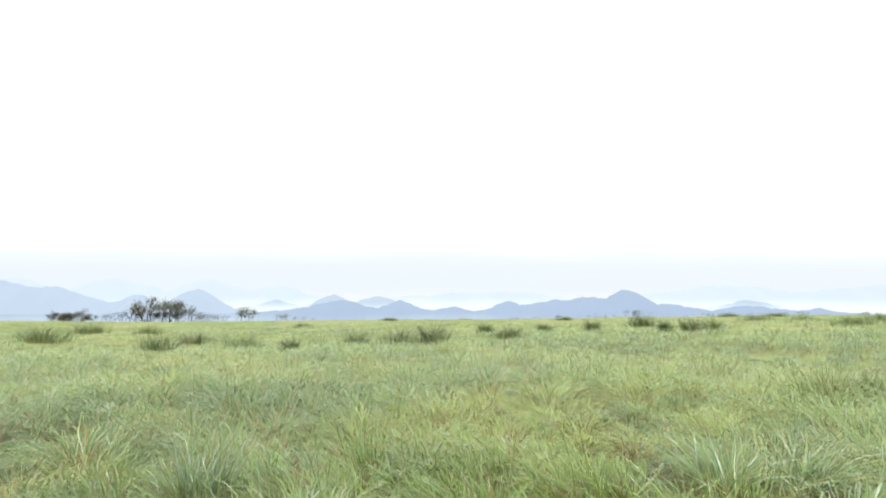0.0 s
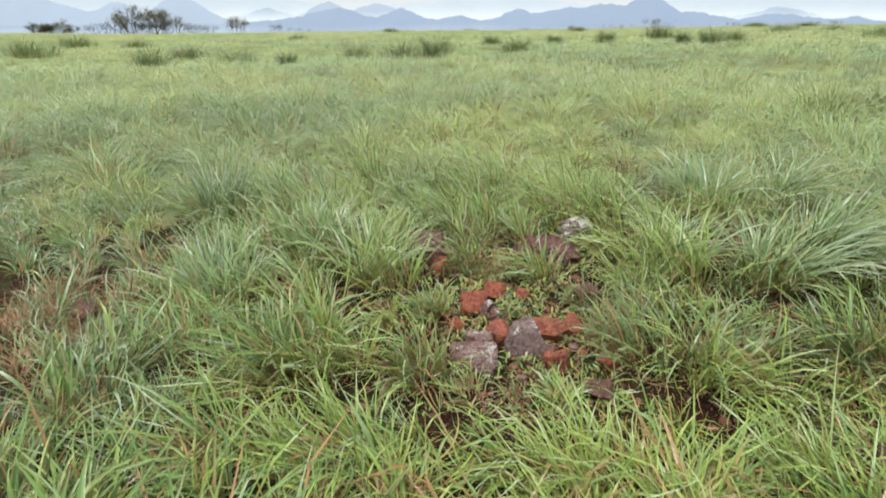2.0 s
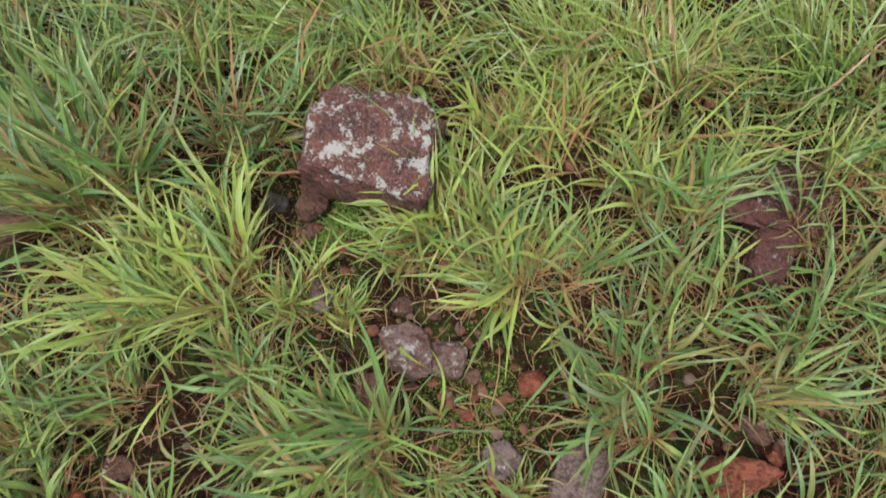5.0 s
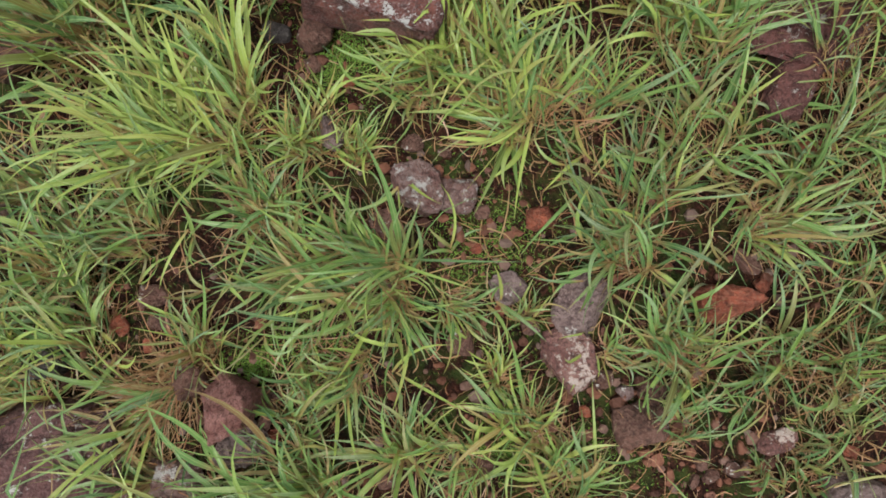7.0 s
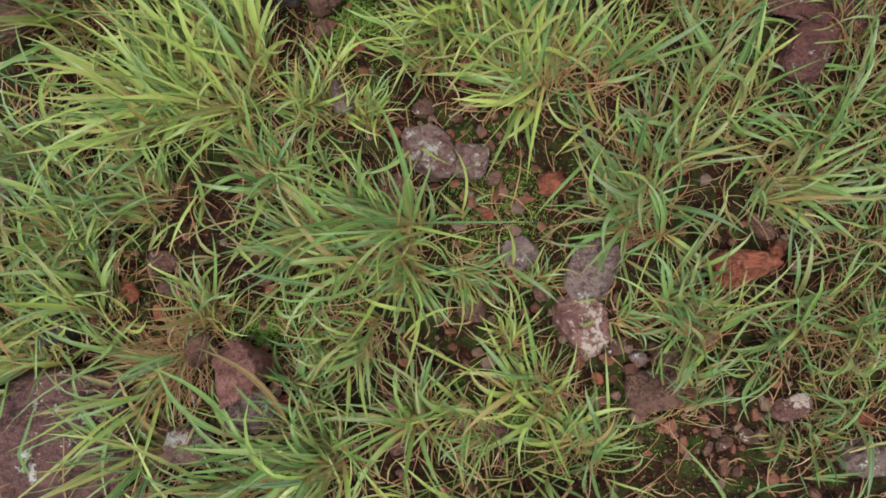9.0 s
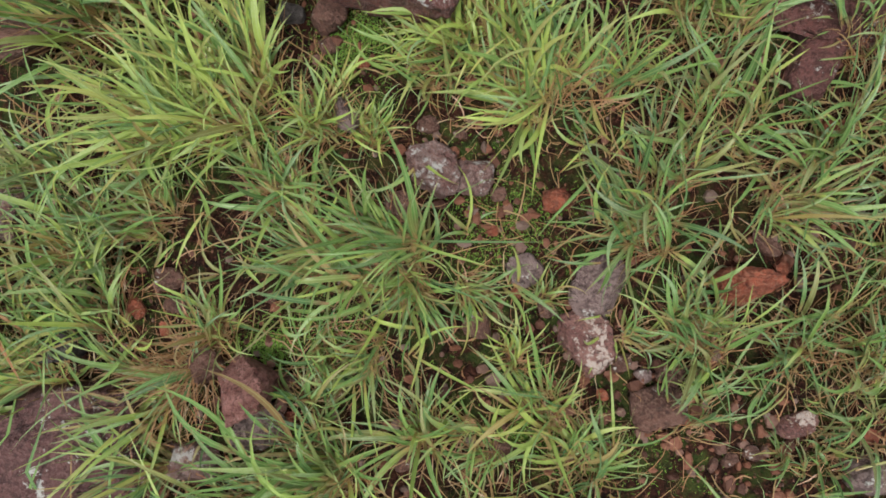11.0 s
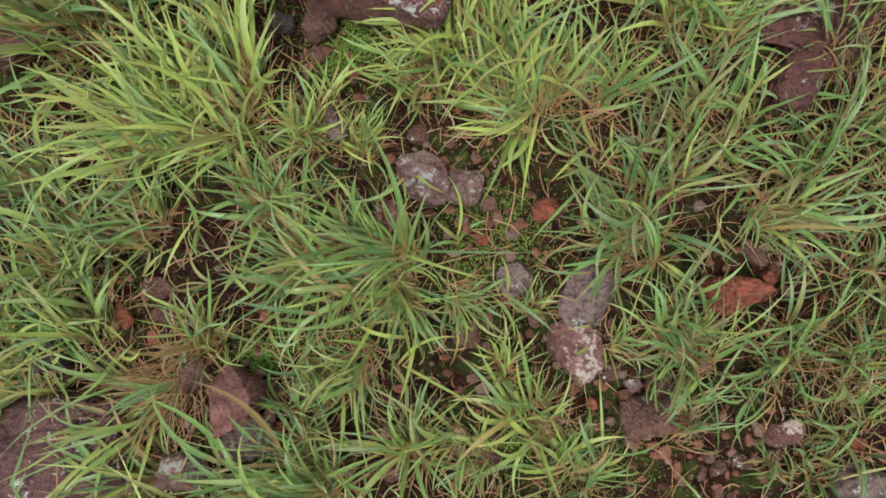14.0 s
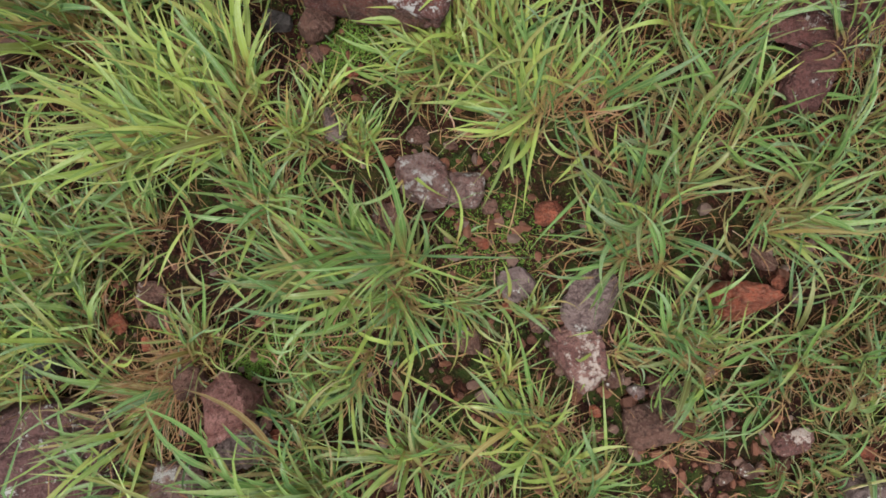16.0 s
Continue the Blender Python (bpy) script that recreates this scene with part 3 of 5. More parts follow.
rock(0.405, -0.262, 0.040, 0.034, 0.024, 0, rock_purple, "small purple-grey stone in gravel", 3, 82)
rock(0.722, -0.358, 0.088, 0.052, 0.030, 15, rock_pink, "pale pinkish flat stone under grass", 4, 83)
rock(0.702, -0.025, 0.040, 0.034, 0.026, 0, rock_orange, "small rust-orange stone beside a brick-red one", 3, 84)
rock(-0.227, 0.300, 0.046, 0.080, 0.050, 5, rock_purple, "narrow purple-grey stone between grass tufts", 4, 85)


def bare(x, y):
    """How bare the soil is: 1 in the open patches of the stony crest, 0 in closed grass."""
    x, y = np.asarray(x, float), np.asarray(y, float)
    m = np.zeros(np.broadcast(x, y).shape)
    for cx, cy, rx, ry in ((0.04, 0.16, 0.16, 0.13), (0.12, 0.05, 0.12, 0.12), (-0.58, -0.11, 0.14, 0.09), (0.13, -0.27, 0.2, 0.16), (0.58, -0.42, 0.16, 0.1),
                           (0.80, 0.03, 0.12, 0.06), (-0.22, 0.42, 0.09, 0.1), (0.42, -0.33, 0.14, 0.12), (-0.42, -0.27, 0.12, 0.1), (0.6, -0.07, 0.12, 0.06),
                           (-0.15, 0.62, 0.15, 0.16), (-0.12, 0.42, 0.08, 0.06), (0.75, 0.5, 0.13, 0.12), (0.25, 1.45, 0.30, 0.28), (0.2, 1.75, 0.22, 0.22), (0.42, 2.1, 0.2, 0.1), (-0.1, 2.1, 0.1, 0.1),
                           (-1.75, 1.7, 0.1, 0.08), (1.22, 2.36, 0.26, 0.14), (-1.08, 2.36, 0.22, 0.12), (-1.42, 1.72, 0.24, 0.16), (-0.82, -0.4, 0.22, 0.14), (-0.95, 0.52, 0.16, 0.08)):
        m = np.maximum(m, np.clip(1.5 - np.hypot((x - cx) / rx, (y - cy) / ry), 0, 1))
    return m


def gravel():
    rs = np.random.RandomState(3)
    n = 24000
    x, y = rs.uniform(-1.4, 1.4, n), rs.uniform(-0.85, 2.4, n)
    patch = 0.5 + 0.5 * np.sin(x * 9 + 1) * np.sin(y * 8)
    keep = rs.uniform(0, 1, n) < 0.13 + 0.6 * bare(x, y) * (0.4 + 0.6 * patch) + 0.7 * (np.hypot((x - 0.62) / 0.14, (y + 0.42) / 0.1) < 1) + 0.5 * (np.hypot((x - 0.4) / 0.2, (y + 0.3) / 0.14) < 1)
    x, y = x[keep], y[keep]
    bm = bmesh.new()
    bmesh.ops.create_icosphere(bm, subdivisions=1, radius=1.0)
    unit = np.array([v.co[:] for v in bm.verts])
    tri = np.array([[v.index for v in f.verts] for f in bm.faces])
    bm.free()
    n = len(x)
    size = 0.003 + 0.014 * rs.uniform(0, 1, n) ** 2.4
    v = unit[None] * size[:, None, None] * rs.uniform(0.6, 1.25, (n, 1, 3)) * rs.uniform(0.8, 1.2, (n, len(unit), 1))
    v = v + np.stack([x, y, land(x, y) + size * 0.3], -1)[:, None]
    f = tri[None] + (np.arange(n) * len(unit))[:, None, None]
    me = bpy.data.meshes.new("gravel")
    me.from_pydata(v.reshape(-1, 3).tolist(), [], f.reshape(-1, 3).tolist())
    tagged(link("gravel", me, gravel_mat), "red-brown gravel scattered over the soil", "gravel", kind="stuff")


gravel()


# ---- grass near the camera: tussocks, one by one ----
def shoots(rs, x, y, count, radius, length, turn, lean, leaves=5, droop=0.32):
    """Leafy shoots: short leaning culms with leaves in two opposite ranks. Gives foot, azimuth, length, lean and bend of leaves and of culms."""
    pa, pr = rs.uniform(0, 6.283, count), np.sqrt(rs.uniform(0, 1, count))
    bx, by = x + radius * pr * np.cos(pa), y + radius * pr * np.sin(pa)
    foot = np.stack([bx, by, land(bx, by) - 0.004], -1)
    fx = math.cos(turn) * lean * 1.0 + 0.45 * pr * np.cos(pa) + rs.normal(0, 0.42 if droop < 0.5 else 0.28, count)
    fy = math.sin(turn) * lean * 1.0 + 0.45 * pr * np.sin(pa) + rs.normal(0, 0.42 if droop < 0.5 else 0.28, count)
    tilt, az = np.clip(0.08 + 0.55 * np.hypot(fx, fy), 0.05, 1.25), np.arctan2(fy, fx)
    along = np.stack([np.sin(tilt) * np.cos(az), np.sin(tilt) * np.sin(az), np.cos(tilt)], -1)
    across = np.stack([-np.sin(az), np.cos(az), np.zeros(count)], -1)
    normal = np.cross(along, across)
    phi = rs.uniform(-0.9, 0.9, count)[:, None]
    rank = across * np.cos(phi) + normal * np.sin(phi)
    culm = length * rs.uniform(0.18, 0.55, count)
    feet, dirs, lens, bends = [], [], [], []
    for j in range(leaves):
        f = (j + rs.uniform(0.3, 1.0, count)) / leaves
        splay = (0.85 - 0.55 * f) * rs.uniform(0.6, 1.3, count)
        side = 1.0 if j % 2 else -1.0
        feet.append(foot + along * (culm * f)[:, None])
        dirs.append(along * np.cos(splay)[:, None] + side * rank * np.sin(splay)[:, None])
        lens.append(length * rs.uniform(0.45, 0.95, count) * (0.7 + 0.4 * np.sin(3.1 * f)))
        bends.append(rs.normal(droop, 0.42, count))
    d = np.concatenate(dirs)
    leaf = (np.concatenate(feet), np.arctan2(d[:, 1], d[:, 0]), np.concatenate(lens), np.clip(np.arccos(np.clip(d[:, 2], -1, 1)), 0.05, 1.45), np.concatenate(bends))
    order = rs.permutation(len(d))
    return tuple(a[order] for a in leaf), np.tile(np.arange(count), leaves)[order], (foot, az, culm * 1.05, tilt, np.zeros(count))


def tussock(x, y, n, length, turn, lean, tone, dry, radius, label, seed, broad=1.0):
    rs = np.random.RandomState(seed * 31 + 11)
    root = new("grass_tussock")
    root.location = (x, y, float(land(x, y)))
    tagged(root, label, "grass tussock", "tussocks of the stony crest")
    leaf_mat = grass_leaf if y < 1.0 else sedge_leaf

    centre = (x, y, float(land(x, y)))
    # green leaves on their shoots; the foremost as single blades
    count = max(2, int(n * (0.17 if y < 1.0 else 0.22)) + 3 - int(2 * dry))
    (base, az, le, tilt, bend), owner, (foot, c_az, c_len, c_tilt, c_bend) = shoots(rs, x, y, count, radius, length * 0.72, radians(turn), lean, 5, 0.32 if y < 1.0 else 0.65)
    m = len(az)
    own_tone = rs.normal(0, 0.12, count)
    tones = np.clip(tone + 0.04 + own_tone[owner] + rs.normal(0, 0.13, m), 0, 1)
    dryness = np.clip(rs.uniform(-0.75, 0.4, m), 0, 1)
    dryness[rs.uniform(0, 1, m) < 0.03] = 0.6
    wide = (0.0084 if y < 1.0 else 0.0068) * broad * rs.uniform(0.35, 1.5, m) * np.clip(le / 0.16, 0.6, 1.15)
    twist = rs.normal(0, 0.35, m)
    for k in range(7):
        c = slice(k, k + 1)
        me = blades("leaf_blade", base[c], az[c], le[c] * 1.1, wide[c] * 1.1, tilt[c], bend[c], tones[c], dryness[c], 9, True, twist[c], centre)
        link("leaf_blade", me, leaf_mat, root)
    c = slice(7, m)
    me = blades("foliage", base[c], az[c], le[c], wide[c], tilt[c], bend[c], tones[c], dryness[c], 7, True, twist[c], centre)
    link("foliage", me, leaf_mat, root)["kind"] = "stuff"
    me = blades("stalk_tuft", foot, c_az, c_len, np.full(count, 0.0036), c_tilt, c_bend, np.full(count, min(1.0, tone + 0.2)), rs.uniform(0.2, 0.8, count), 3, False, None, centre)
    link("stalk_tuft", me, leaf_mat, root, "pale leafy stalks")["kind"] = "stuff"

    def tuft(name, m, ln, wd, lean_k, is_dry, part_label=""):
        rad = radius * np.sqrt(rs.uniform(0, 1, m))
        pa = rs.uniform(0, 6.283, m)
        bx, by = x + rad * np.cos(pa), y + rad * np.sin(pa)
        base = np.stack([bx, by, land(bx, by) - 0.004], -1)
        # blades fan outwards and lean with the wind
        fx = math.cos(radians(turn)) * lean + rs.normal(0, 0.9, m) + 0.4 * np.cos(pa)
        fy = math.sin(radians(turn)) * lean + rs.normal(0, 0.9, m) + 0.4 * np.sin(pa)
        tilt = np.clip(0.16 + np.hypot(fx, fy) * 0.46 * lean_k, 0.05, 1.42)
        dryness = rs.uniform(0.7, 1, m) if is_dry else np.clip(rs.uniform(-0.6, 0.4, m), 0, 1)
        # the lowered tone paints shade into the undergrowth, for depth below the leaves
        me = blades(name, base, np.arctan2(fy, fx), ln * rs.uniform(0.35, 1.15, m), wd * rs.uniform(0.5, 1.3, m), tilt, rs.normal(0.38, 0.55, m) * (0.6 + 0.5 * lean),
                    np.clip(tone - 0.2 + rs.normal(0, 0.16, m), 0, 1), dryness, 5, False, rs.normal(0, 0.45, m), centre)
        link(name, me, leaf_mat, root, part_label)["kind"] = "stuff"

    tuft("undergrowth", int(n * 0.4), length * 0.62, 0.0044 * broad, 1.2, False)
    tuft("dead_thatch", int(20 + n * (0.7 + 2.0 * dry)), length * (0.66 if dry > 0.8 else 0.5), 0.0027, 1.25, True, "brown dry stems and leaves")


tussock(-0.470, 0.330, 190, 0.36, 150, 0.9, 0.83, 0.15, 0.11, "bright yellow-green grass tussock with arching blades", 0)
tussock(-0.592, 0.275, 90, 0.34, 170, 0.9, 0.73, 0.10, 0.07, "bright yellow-green grass tussock with arching blades", 1)
tussock(-0.272, 0.286, 75, 0.20, 110, 0.5, 0.68, 0.35, 0.05, "bright yellow-green grass tussock with arching blades", 2)
tussock(-0.174, 0.260, 50, 0.15, 80, 0.5, 0.63, 0.35, 0.03, "bright yellow-green grass tussock with arching blades", 3)
tussock(-0.113, -0.005, 95, 0.40, 172, 1.15, 0.42, 0.10, 0.075, "cool green grass tussock with arching blades", 4)
tussock(-0.272, 0.015, 50, 0.28, 175, 1.1, 0.40, 0.10, 0.05, "cool green grass tussock with arching blades", 5)
tussock(-0.101, -0.048, 40, 0.22, 270, 0.9, 0.45, 0.25, 0.03, "mid-green grass tussock beside stones", 6)
tussock(0.432, 0.047, 70, 0.30, 165, 1.0, 0.28, 0.10, 0.06, "cool green grass tussock with arching blades", 7)
tussock(0.453, 0.182, 52, 0.28, 100, 0.8, 0.28, 0.15, 0.07, "cool green grass tussock with arching blades", 8)
tussock(0.184, 0.345, 110, 0.34, 140, 1.0, 0.68, 0.15, 0.07, "bright yellow-green grass tussock with arching blades", 9)
tussock(0.320, 0.369, 61, 0.30, 100, 0.8, 0.58, 0.15, 0.07, "bright yellow-green grass tussock with arching blades", 10)
tussock(0.074, 0.458, 70, 0.32, 110, 0.8, 0.68, 0.10, 0.07, "bright yellow-green grass tussock with arching blades", 11)
tussock(-0.025, 0.396, 40, 0.24, 190, 1.0, 0.63, 0.10, 0.04, "bright yellow-green grass tussock with arching blades", 12)
tussock(-0.798, 0.018, 75, 0.30, 100, 0.9, 0.45, 0.15, 0.07, "mid-green grass tussock beside stones", 13)
tussock(-0.886, 0.190, 50, 0.28, 160, 0.9, 0.40, 0.10, 0.07, "cool green grass tussock with arching blades", 14)
tussock(-0.575, -0.255, 22, 0.28, 205, 0.9, 0.40, 1.60, 0.05, "grass tussock with brown dry stems at its foot", 15)
tussock(-0.560, -0.190, 16, 0.22, 60, 0.8, 0.40, 1.60, 0.045, "grass tussock with brown dry stems at its foot", 16)
tussock(-0.625, -0.275, 40, 0.38, 192, 1.35, 0.55, 0.50, 0.035, "grass tussock with brown dry stems at its foot", 17)
tussock(-0.503, -0.155, 30, 0.24, 100, 0.6, 0.60, 0.30, 0.03, "grass tussock with brown dry stems at its foot", 18)
tussock(-0.247, -0.445, 90, 0.40, 185, 1.1, 0.46, 0.10, 0.05, "bright yellow-green grass tussock with arching blades", 19)
tussock(-0.390, -0.525, 60, 0.36, 185, 1.0, 0.42, 0.10, 0.06, "bright yellow-green grass tussock with arching blades", 20)
tussock(-0.060, -0.380, 40, 0.30, 130, 1.2, 0.50, 0.20, 0.025, "mid-green grass tussock beside stones", 21)
tussock(0.124, -0.225, 26, 0.16, 95, 0.6, 0.63, 0.05, 0.02, "bright yellow-green grass tussock with arching blades", 22)
tussock(0.213, -0.340, 40, 0.28, 140, 1.0, 0.60, 0.30, 0.04, "grass tussock with brown dry stems at its foot", 23)
tussock(0.273, -0.448, 38, 0.28, 100, 0.9, 0.53, 0.10, 0.06, "bright yellow-green grass tussock with arching blades", 24)
tussock(0.055, -0.387, 40, 0.20, 200, 1.1, 0.60, 0.20, 0.05, "mid-green grass tussock beside stones", 25)
tussock(0.550, -0.197, 42, 0.30, 130, 1.0, 0.38, 0.15, 0.04, "cool green grass tussock with arching blades", 26)
tussock(0.484, -0.136, 35, 0.24, 20, 1.0, 0.38, 0.15, 0.04, "cool green grass tussock with arching blades", 27)
tussock(0.492, -0.354, 19, 0.22, 70, 0.9, 0.43, 0.25, 0.05, "grass tussock with brown dry stems at its foot", 28)
tussock(0.751, -0.199, 35, 0.26, 160, 1.0, 0.38, 0.20, 0.06, "mid-green grass tussock beside stones", 29)
tussock(0.873, -0.199, 52, 0.30, 120, 0.9, 0.33, 0.15, 0.09, "cool green grass tussock with arching blades", 30)
tussock(0.926, -0.054, 35, 0.28, 100, 0.9, 0.38, 0.20, 0.08, "mid-green grass tussock beside stones", 31)
tussock(0.745, -0.427, 52, 0.14, 120, 0.7, 0.18, 0.10, 0.07, "short fine dark green grass tuft on gravel", 32)
tussock(0.845, -0.344, 31, 0.24, 140, 0.9, 0.33, 0.15, 0.07, "mid-green grass tussock beside stones", 33)
tussock(0.761, 0.181, 44, 0.30, 160, 0.9, 0.38, 0.15, 0.09, "cool green grass tussock with arching blades", 34)
tussock(0.578, 0.268, 44, 0.30, 120, 0.9, 0.38, 0.20, 0.09, "cool green grass tussock with arching blades", 35)
tussock(0.673, 0.107, 31, 0.34, 5, 1.15, 0.48, 0.10, 0.05, "bright yellow-green grass tussock with arching blades", 36)
tussock(0.888, 0.316, 44, 0.30, 60, 0.9, 0.38, 0.15, 0.08, "mid-green grass tussock beside stones", 37)
tussock(0.558, 0.480, 70, 0.32, 80, 0.8, 0.48, 0.15, 0.08, "bright yellow-green grass tussock with arching blades", 38)
tussock(0.958, 0.179, 31, 0.28, 60, 0.9, 0.38, 0.15, 0.08, "mid-green grass tussock beside stones", 39)
tussock(-0.879, -0.249, 70, 0.30, 170, 1.0, 0.50, 0.15, 0.06, "mid-green grass tussock beside stones", 40)
tussock(-0.747, -0.141, 40, 0.30, 120, 1.1, 0.50, 0.10, 0.04, "mid-green grass tussock beside stones", 41)
tussock(-0.929, -0.140, 50, 0.28, 20, 1.1, 0.50, 0.10, 0.05, "mid-green grass tussock beside stones", 42)
tussock(-0.174, -0.193, 30, 0.24, 250, 1.0, 0.55, 0.20, 0.04, "mid-green grass tussock beside stones", 43)
tussock(-0.272, -0.192, 26, 0.18, 300, 1.0, 0.50, 0.15, 0.04, "mid-green grass tussock beside stones", 44)
tussock(0.021, -0.060, 26, 0.20, 340, 1.1, 0.50, 0.10, 0.03, "mid-green grass tussock beside stones", 45)
tussock(0.192, -0.098, 20, 0.14, 80, 0.8, 0.55, 0.10, 0.02, "mid-green grass tussock beside stones", 46)
tussock(0.386, -0.172, 14, 0.16, 30, 1.0, 0.38, 0.10, 0.03, "mid-green grass tussock beside stones", 47)
tussock(-0.765, 0.555, 190, 0.48, 125, 0.7, 0.44, 0.50, 0.1, "tall blue-green grass tussock leaning aside", 48, 1.35)
tussock(-1.044, 0.794, 120, 0.44, 135, 0.6, 0.42, 0.50, 0.1, "cool green grass tussock with arching blades", 49, 1.25)
tussock(-0.441, 0.696, 80, 0.24, 20, 0.9, 0.22, 0.45, 0.06, "cool green grass tussock with arching blades", 50)
tussock(0.040, 0.520, 120, 0.30, 165, 1.1, 0.89, 0.50, 0.08, "bright yellow-green grass tussock with arching blades", 51)
tussock(0.192, 0.694, 110, 0.26, 100, 0.7, 0.84, 0.50, 0.09, "bright yellow-green grass tussock with arching blades", 52)
tussock(0.362, 0.772, 110, 0.26, 80, 0.8, 0.79, 0.55, 0.1, "bright yellow-green grass tussock with arching blades", 53)
tussock(0.493, 0.573, 80, 0.24, 110, 0.8, 0.76, 0.55, 0.08, "cool green grass tussock with arching blades", 54)
tussock(0.625, 0.853, 100, 0.24, 60, 0.8, 0.74, 0.55, 0.09, "bright yellow-green grass tussock with arching blades", 55)
tussock(0.959, 0.571, 90, 0.24, 40, 0.8, 0.76, 0.55, 0.09, "bright yellow-green grass tussock with arching blades", 56)
tussock(0.666, 0.616, 34, 0.24, 20, 0.9, 0.66, 0.55, 0.05, "bright yellow-green grass tussock with arching blades", 57)
tussock(-0.595, 0.909, 100, 0.27, 90, 0.7, 0.61, 0.50, 0.1, "mid-green grass tussock beside stones", 58)
tussock(-0.430, 1.400, 130, 0.33, 80, 0.5, 0.50, 0.45, 0.09, "upright green grass tussock with broad blades", 59)
tussock(-0.548, 1.376, 120, 0.35, 170, 0.8, 0.33, 0.45, 0.1, "cool green grass tussock with arching blades", 60)
tussock(-1.007, 1.956, 110, 0.32, 90, 0.6, 0.28, 0.50, 0.1, "cool green grass tussock with arching blades", 62)
tussock(-1.027, 1.343, 130, 0.35, 60, 0.6, 0.38, 0.45, 0.1, "mid-green grass tussock beside stones", 63)
tussock(-1.032, 1.168, 130, 0.35, 90, 0.6, 0.38, 0.45, 0.1, "mid-green grass tussock beside stones", 64)
tussock(0.897, 1.364, 130, 0.34, 20, 0.8, 0.38, 0.60, 0.1, "cool green grass tussock with arching blades", 66)
tussock(1.297, 1.396, 120, 0.34, 160, 0.7, 0.28, 0.45, 0.1, "cool green grass tussock with arching blades", 67)
tussock(0.141, 2.308, 110, 0.29, 90, 0.5, 0.60, 0.60, 0.1, "mid-green grass tussock beside stones", 70)
tussock(0.275, 1.665, 20, 0.09, 90, 0.7, 0.35, 0.65, 0.05, "mid-green grass tussock beside stones", 71)
tussock(0.560, 1.504, 40, 0.17, 90, 0.7, 0.45, 1.55, 0.06, "grass tussock with brown dry stems at its foot", 72)
tussock(0.626, 1.537, 60, 0.22, 150, 0.8, 0.45, 1.15, 0.06, "grass tussock with brown dry stems at its foot", 73)
tussock(-0.030, 1.661, 40, 0.17, 90, 0.6, 0.50, 1.15, 0.06, "grass tussock with brown dry stems at its foot", 74)
tussock(0.420, 2.088, 60, 0.18, 270, 0.7, 0.40, 2.85, 0.08, "grass tussock with brown dry stems at its foot", 75)
tussock(0.187, 1.951, 50, 0.17, 270, 0.7, 0.40, 2.85, 0.07, "grass tussock with brown dry stems at its foot", 76)
tussock(-1.507, 1.643, 70, 0.25, 90, 0.6, 0.23, 1.65, 0.1, "grass tussock with brown dry stems at its foot", 77)
tussock(-1.297, 1.628, 60, 0.22, 60, 0.6, 0.23, 1.85, 0.1, "grass tussock with brown dry stems at its foot", 78)
tussock(-1.196, 1.792, 60, 0.24, 90, 0.6, 0.23, 1.65, 0.1, "grass tussock with brown dry stems at its foot", 79)
tussock(-1.325, 1.424, 60, 0.24, 120, 0.6, 0.28, 1.35, 0.1, "grass tussock with brown dry stems at its foot", 80)
tussock(-1.483, 1.827, 60, 0.25, 90, 0.6, 0.23, 1.55, 0.1, "grass tussock with brown dry stems at its foot", 81)
tussock(0.074, 2.015, 14, 0.17, 270, 0.7, 0.40, 5.35, 0.05, "grass tussock with brown dry stems at its foot", 82)
tussock(0.250, 2.040, 14, 0.15, 270, 0.7, 0.40, 5.35, 0.05, "grass tussock with brown dry stems at its foot", 83)
tussock(0.520, 1.459, 14, 0.15, 300, 0.7, 0.40, 4.35, 0.05, "grass tussock with brown dry stems at its foot", 84)
tussock(-0.285, 2.249, 110, 0.29, 120, 0.6, 0.50, 0.55, 0.1, "mid-green grass tussock beside stones", 85)
tussock(0.228, 1.200, 30, 0.12, 200, 0.9, 0.40, 0.50, 0.06, "cool green grass tussock with arching blades", 86)
tussock(-0.060, 1.301, 60, 0.20, 150, 0.8, 0.50, 0.55, 0.07, "mid-green grass tussock beside stones", 87)
tussock(-0.360, 0.140, 55, 0.24, 125, 0.8, 0.50, 0.40, 0.06, "mid-green grass tussock beside stones", 89)
tussock(-0.640, 0.090, 50, 0.26, 160, 1.0, 0.48, 0.40, 0.06, "mid-green grass tussock beside stones", 90)
tussock(-0.300, -0.300, 34, 0.20, 60, 0.9, 0.50, 0.30, 0.05, "mid-green grass tussock beside stones", 91)
tussock(-0.090, 0.865, 90, 0.25, 100, 0.7, 0.66, 0.45, 0.08, "bright yellow-green grass tussock with arching blades", 92)
tussock(-0.290, 0.840, 70, 0.25, 70, 0.7, 0.50, 0.45, 0.07, "mid-green grass tussock beside stones", 93)
tussock(0.665, 0.560, 36, 0.24, 60, 1.0, 0.55, 0.50, 0.05, "bright yellow-green grass tussock with arching blades", 94)
tussock(0.850, 0.440, 36, 0.24, 130, 1.0, 0.45, 0.50, 0.05, "mid-green grass tussock beside stones", 95)
tussock(-0.600, -0.430, 40, 0.36, 188, 1.4, 0.42, 0.30, 0.04, "cool green grass tussock with arching blades", 96)
tussock(0.080, 1.215, 26, 0.15, 140, 0.8, 0.62, 0.50, 0.06, "short pale grass tuft before red rubble", 97)
tussock(0.330, 1.180, 26, 0.16, 60, 0.8, 0.66, 0.50, 0.06, "short pale grass tuft before red rubble", 98)
tussock(0.760, 1.670, 90, 0.29, 90, 0.6, 0.50, 0.55, 0.08, "mid-green grass tussock beside stones", 88)


